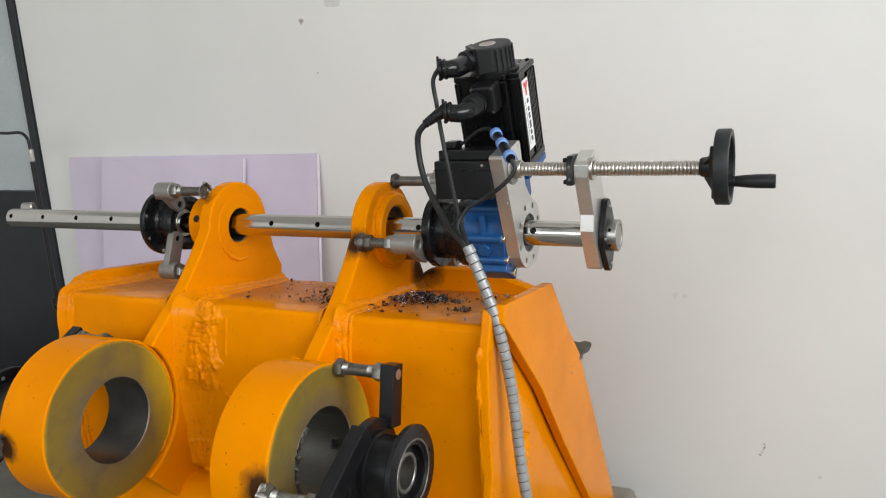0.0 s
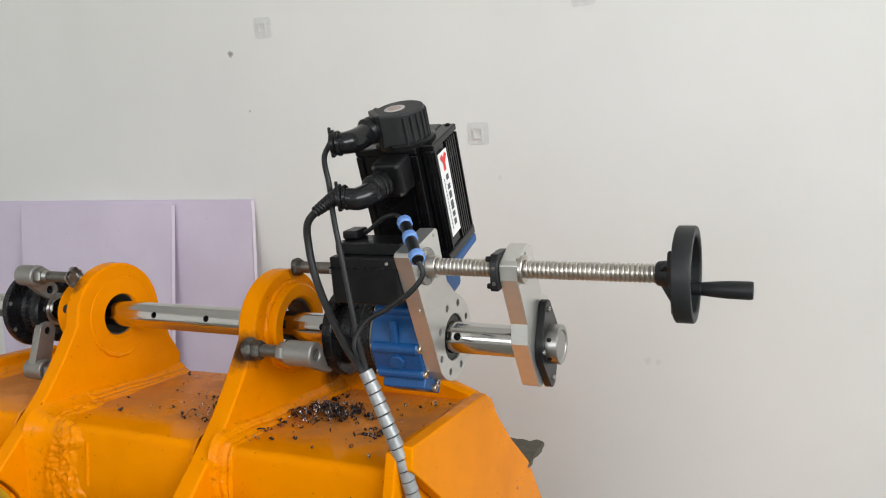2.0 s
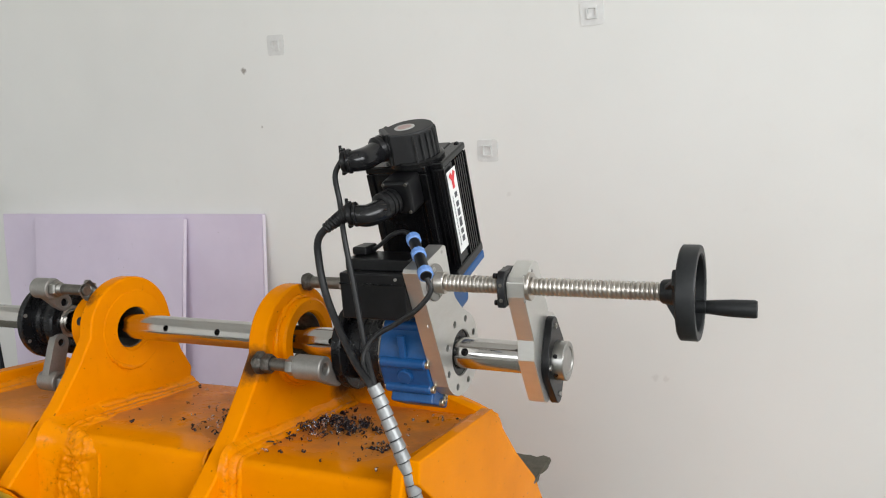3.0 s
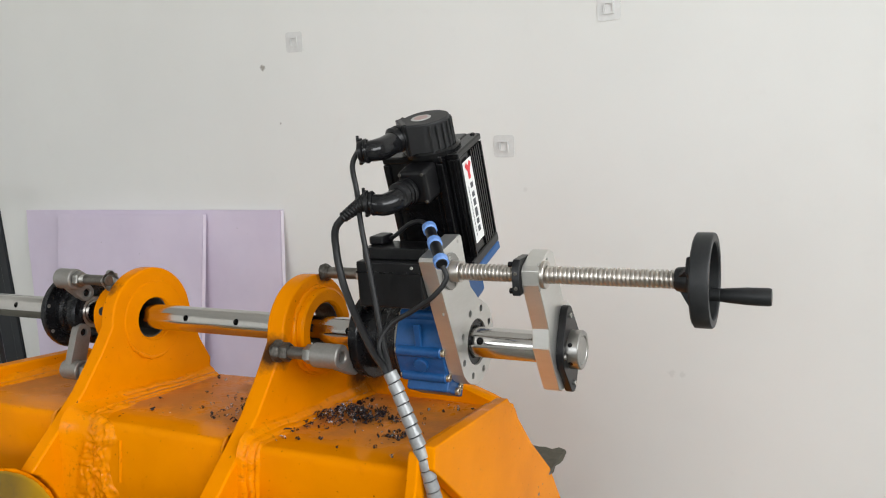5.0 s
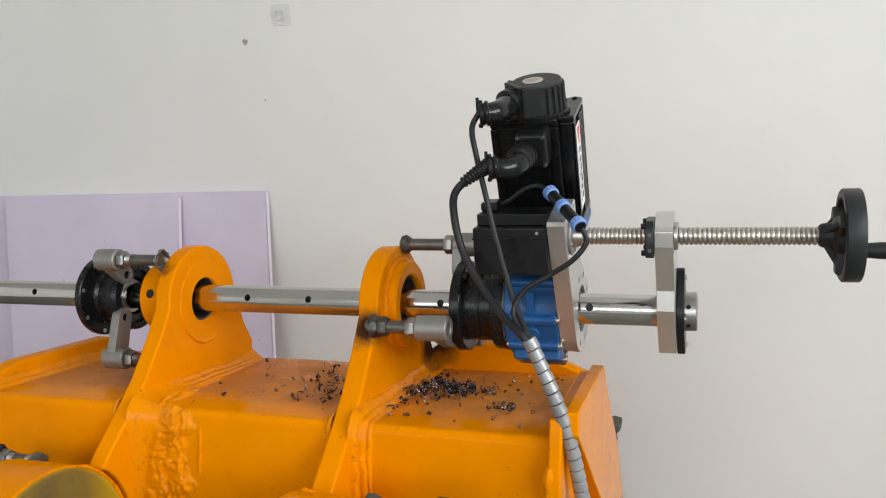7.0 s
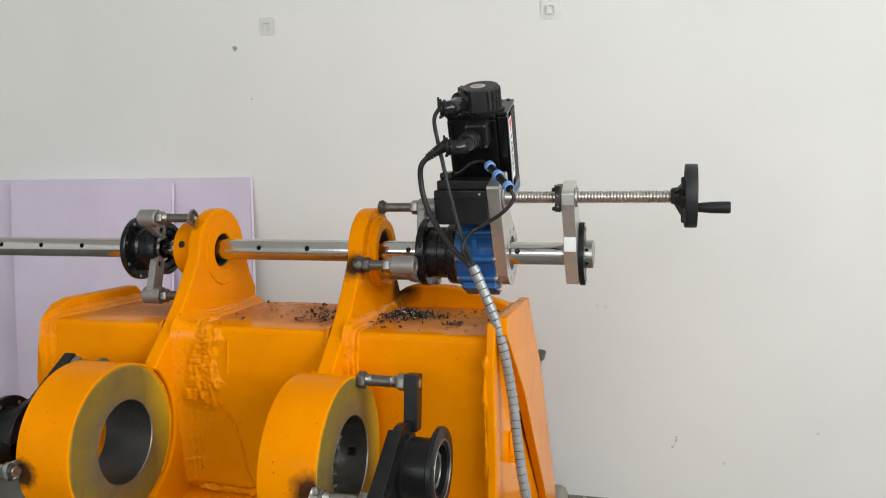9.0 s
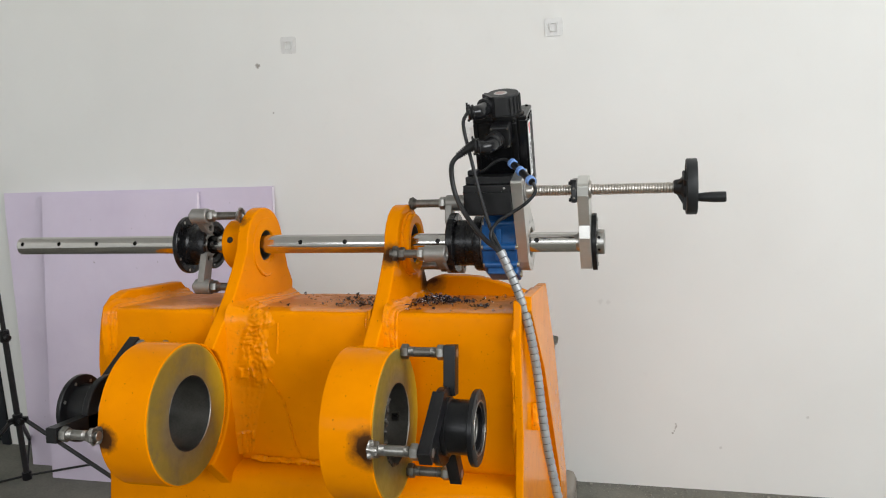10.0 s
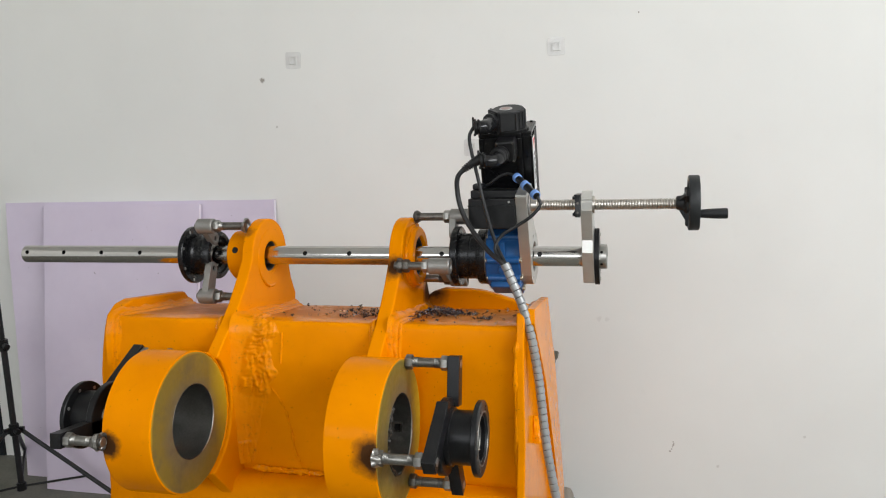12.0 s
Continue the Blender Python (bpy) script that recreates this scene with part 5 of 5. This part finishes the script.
def cables():
    """Two cables and a short lead that gather in a slit metal-grey wrap, and the feed motor's blue glanded lead."""
    top = Vector((0.032, 1.683, 1.232))
    e1 = mp(-0.052, -0.028, 0.345)
    e2 = mp(0.008 - 0.044, -0.063, 0.277)
    t = thing("motor_cable", "thin black motor cable curving down to the wrap", "cable")
    part("sheath", sweep([e1 + Vector((0.004, 0, 0.004)), e1 + Vector((-0.008, -0.004, -0.02)), e1 + Vector((-0.003, -0.006, -0.06)), (-0.040, 1.757, 1.43), (-0.022, 1.742, 1.36), (0.006, 1.712, 1.28), top + Vector((0.002, 0, 0)), top + Vector((0.012, 0, -0.03))], 0.0042, 12, 10), RUBBER, t)
    t = thing("power_cable", "thick black power cable looping down from the motor", "cable")
    part("sheath", sweep([e2 + Vector((0.006, 0, 0.004)), e2 + Vector((-0.016, -0.003, -0.008)), (-0.084, 1.757, 1.428), (-0.088, 1.756, 1.390), (-0.076, 1.748, 1.342), (-0.045, 1.728, 1.295), (-0.006, 1.702, 1.256), top + Vector((-0.006, 0, 0.002)), top + Vector((0.008, 0, -0.03))], 0.0058, 14, 10), RUBBER, t)
    gp = smooth_path([e2 + Vector((0.008, 0, 0.005)), e2 + Vector((-0.016, -0.003, -0.008)), Vector((-0.080, 1.757, 1.436))], 6)
    for i in range(0, 11):
        q, d = gp[i], (gp[i + 1] - gp[i]).normalized()
        r = 0.0135 - 0.0005 * i
        part("strain_relief", lathe([(-0.0022, 0.006), (-0.0022, r - 0.001), (-0.001, r), (0.0012, r), (0.0024, r - 0.001), (0.0024, 0.006)], q, d, 20, closed=True), PLASTIC, t, "ribbed black strain relief")
    t = thing("feed_cable", "black feed motor lead with three light blue glands", "cable")
    run = [Vector((0.046, 1.812, 1.415)), Vector((0.079, 1.767, 1.395)), Vector((0.101, 1.736, 1.379))]
    d = (run[2] - run[0]).normalized()
    part("sheath", sweep([(-0.036, 1.832, 1.395), (-0.022, 1.828, 1.402), (0.004, 1.826, 1.420), (0.026, 1.826, 1.424), run[0]], 0.0035, 10, 8), RUBBER, t)
    part("connector", rod(0, (run[2] - run[0]).length, 0.0085, run[0], d, 0.001, 20), PLASTIC, t)
    for k, q in enumerate((0.0, 0.42, 0.92)):
        L = (run[2] - run[0]).length
        part("gland", lathe([(-0.007, 0), (-0.007, 0.0085), (-0.005, 0.0112), (0.005, 0.0112), (0.007, 0.0085), (0.007, 0)], run[0] + d * L * q, d, 12), LIGHTBLUE, t, "light blue plastic gland nut", smooth=20)
    part("sheath", sweep([run[2] + d * 0.004, run[2] + Vector((0.008, -0.006, -0.020)), (0.090, 1.722, 1.335), (0.055, 1.722, 1.312), (0.022, 1.715, 1.292), (0.008, 1.700, 1.262), top + Vector((0, 0.004, 0)), top + Vector((0.009, 0.002, -0.03))], 0.0038, 12, 10), RUBBER, t)
    # wrap: a row of short overlapping turns
    h = thing("cable_wrap", "grey slit spiral wrap holding the cables in a bundle", "cable wrap")
    way = smooth_path([top, (0.048, 1.680, 1.194), (0.064, 1.676, 1.156), (0.079, 1.675, 1.111), (0.090, 1.676, 1.063), (0.099, 1.678, 1.006), (0.106, 1.678, 0.953), (0.111, 1.675, 0.901), (0.117, 1.671, 0.842), (0.125, 1.668, 0.780), (0.138, 1.668, 0.70), (0.155, 1.672, 0.60), (0.19, 1.69, 0.40), (0.26, 1.72, 0.15), (0.34, 1.76, 0.02)], 40)
    dist, picks = 0.0, [way[0]]
    for a, b in zip(way, way[1:]):
        dist += (b - a).length
        if dist > 0.0158:
            picks.append(b)
            dist = 0.0
    part("core", sweep([tuple(p) for p in picks[::3]], 0.0084, 14, 6), RUBBER, h, "dark cable bundle inside")
    for i, (a, b) in enumerate(zip(picks, picks[1:])):
        d = b - a
        tilt = Vector((-0.10 * d.z, 0, 0.10 * d.x))
        L = d.length
        part("turn", lathe([(0, 0.0090), (0.0008, 0.0102), (L * 0.94 - 0.0006, 0.0104), (L * 0.94, 0.0090)], a, d + tilt, 22, closed=True), HOSE, h)


cables()

# ---- loose bits ----


def chips():
    """Curled and crumbled turnings on the tube's top."""
    rnd = random.Random(4)
    for name, mat, label, n in (("swarf", CHIPDARK, "blued steel turnings heaped on the bucket tube", 1150), ("swarf", CHIP, "bright curled steel turnings strewn on the bucket tube", 480)):
        bm = bmesh.new()
        for i in range(n):
            k = rnd.random()
            if k < 0.50:
                x, y = rnd.gauss(-0.170, 0.030), rnd.gauss(1.868, 0.030)
            elif k < 0.60:
                x, y = rnd.gauss(-0.115, 0.022), rnd.gauss(1.895, 0.022)
            elif k < 0.80:
                x, y = rnd.gauss(-0.37, 0.040), rnd.gauss(1.885, 0.045)
            elif k < 0.92:
                x, y = rnd.uniform(-0.60, 0.03), rnd.uniform(1.70, 2.02)
            elif k < 0.95:
                x, y = rnd.gauss(-0.045, 0.016), rnd.gauss(1.81, 0.016)
            else:
                y = rnd.uniform(1.72, 2.0)
                x = EAR2[1] + 0.030 + abs(rnd.gauss(0, 0.012))
            if not (-0.64 < x < 0.03 and 1.69 < y < 2.04) or EAR2[0] - 0.012 < x < EAR2[1] + 0.012:
                continue
            if noise.noise(Vector((x * 38, y * 38, 3.0))) + 0.5 * noise.noise(Vector((x * 90, y * 90, 7.0))) < (-0.03 if k < 0.8 else -0.15):
                continue
            z = 1.088 - (y - 1.674) * 0.14 + 0.001
            heap = math.exp(-((x + 0.165) / 0.05) ** 2 - ((y - 1.86) / 0.05) ** 2)
            z += heap * rnd.random() * 0.024
            r, w = rnd.uniform(0.0007, 0.0036) * (1.9 if rnd.random() < 0.10 else 1.0), rnd.uniform(0.0010, 0.0042)
            turn = Euler((rnd.uniform(0, 6), rnd.uniform(0, 6), rnd.uniform(0, 6))).to_matrix()
            arc, steps = rnd.choice((1.2, 2.6, 4.5, 6.0, 9.0)), 8
            last = None
            for s in range(steps):
                a = arc * s / steps
                q = Vector((r * math.cos(a), r * math.sin(a), r * 0.25 * a))
                pair = [bm.verts.new(Vector((x, y, z + r * 0.8)) + turn @ (q + Vector((0, 0, h)))) for h in (-w / 2, w / 2)]
                if last:
                    bm.faces.new((last[0], last[1], pair[1], pair[0]))
                last = pair
        ob = part(name, bm, mat, None, label, smooth=60)
        mod = ob.modifiers.new("thick", "SOLIDIFY")
        mod.thickness = 0.0004
        tagged(ob, label, "metal chips", kind="stuff")


def rubble():
    rnd = random.Random(9)
    bm = bmesh.new()
    for i in range(900):
        x = rnd.uniform(-0.1, 2.4)
        y = N - 0.005 - abs(rnd.gauss(0, 0.05)) - 0.004
        r = rnd.uniform(0.0010, 0.0038) * (2.2 if rnd.random() < 0.03 else 0.8)
        got = bmesh.ops.create_icosphere(bm, subdivisions=1, radius=r)["verts"]
        for v in got:
            v.co = v.co * (1 + 0.35 * noise.noise(v.co * 300 + Vector((i, 0, 0)))) + Vector((x, y, r * 0.7))
    tagged(part("mortar_rubble", bm, RUBBLE, None, "grey mortar crumbs along the wall's foot", smooth=0), "grey mortar crumbs along the wall's foot", "rubble", kind="stuff")
    t = thing("plastic_case", "taupe plastic case with rounded corners on the floor", "plastic case")
    part("body", box(-0.22, 0.082, 2.66, 2.84, 0.004, 0.155), CASE, t, bevel=0.03)
    part("seam", box(-0.2205, 0.0825, 2.658, 2.842, 0.095, 0.099), BLACKMATT, t, "dark lid seam", bevel=0.0)


chips()
rubble()
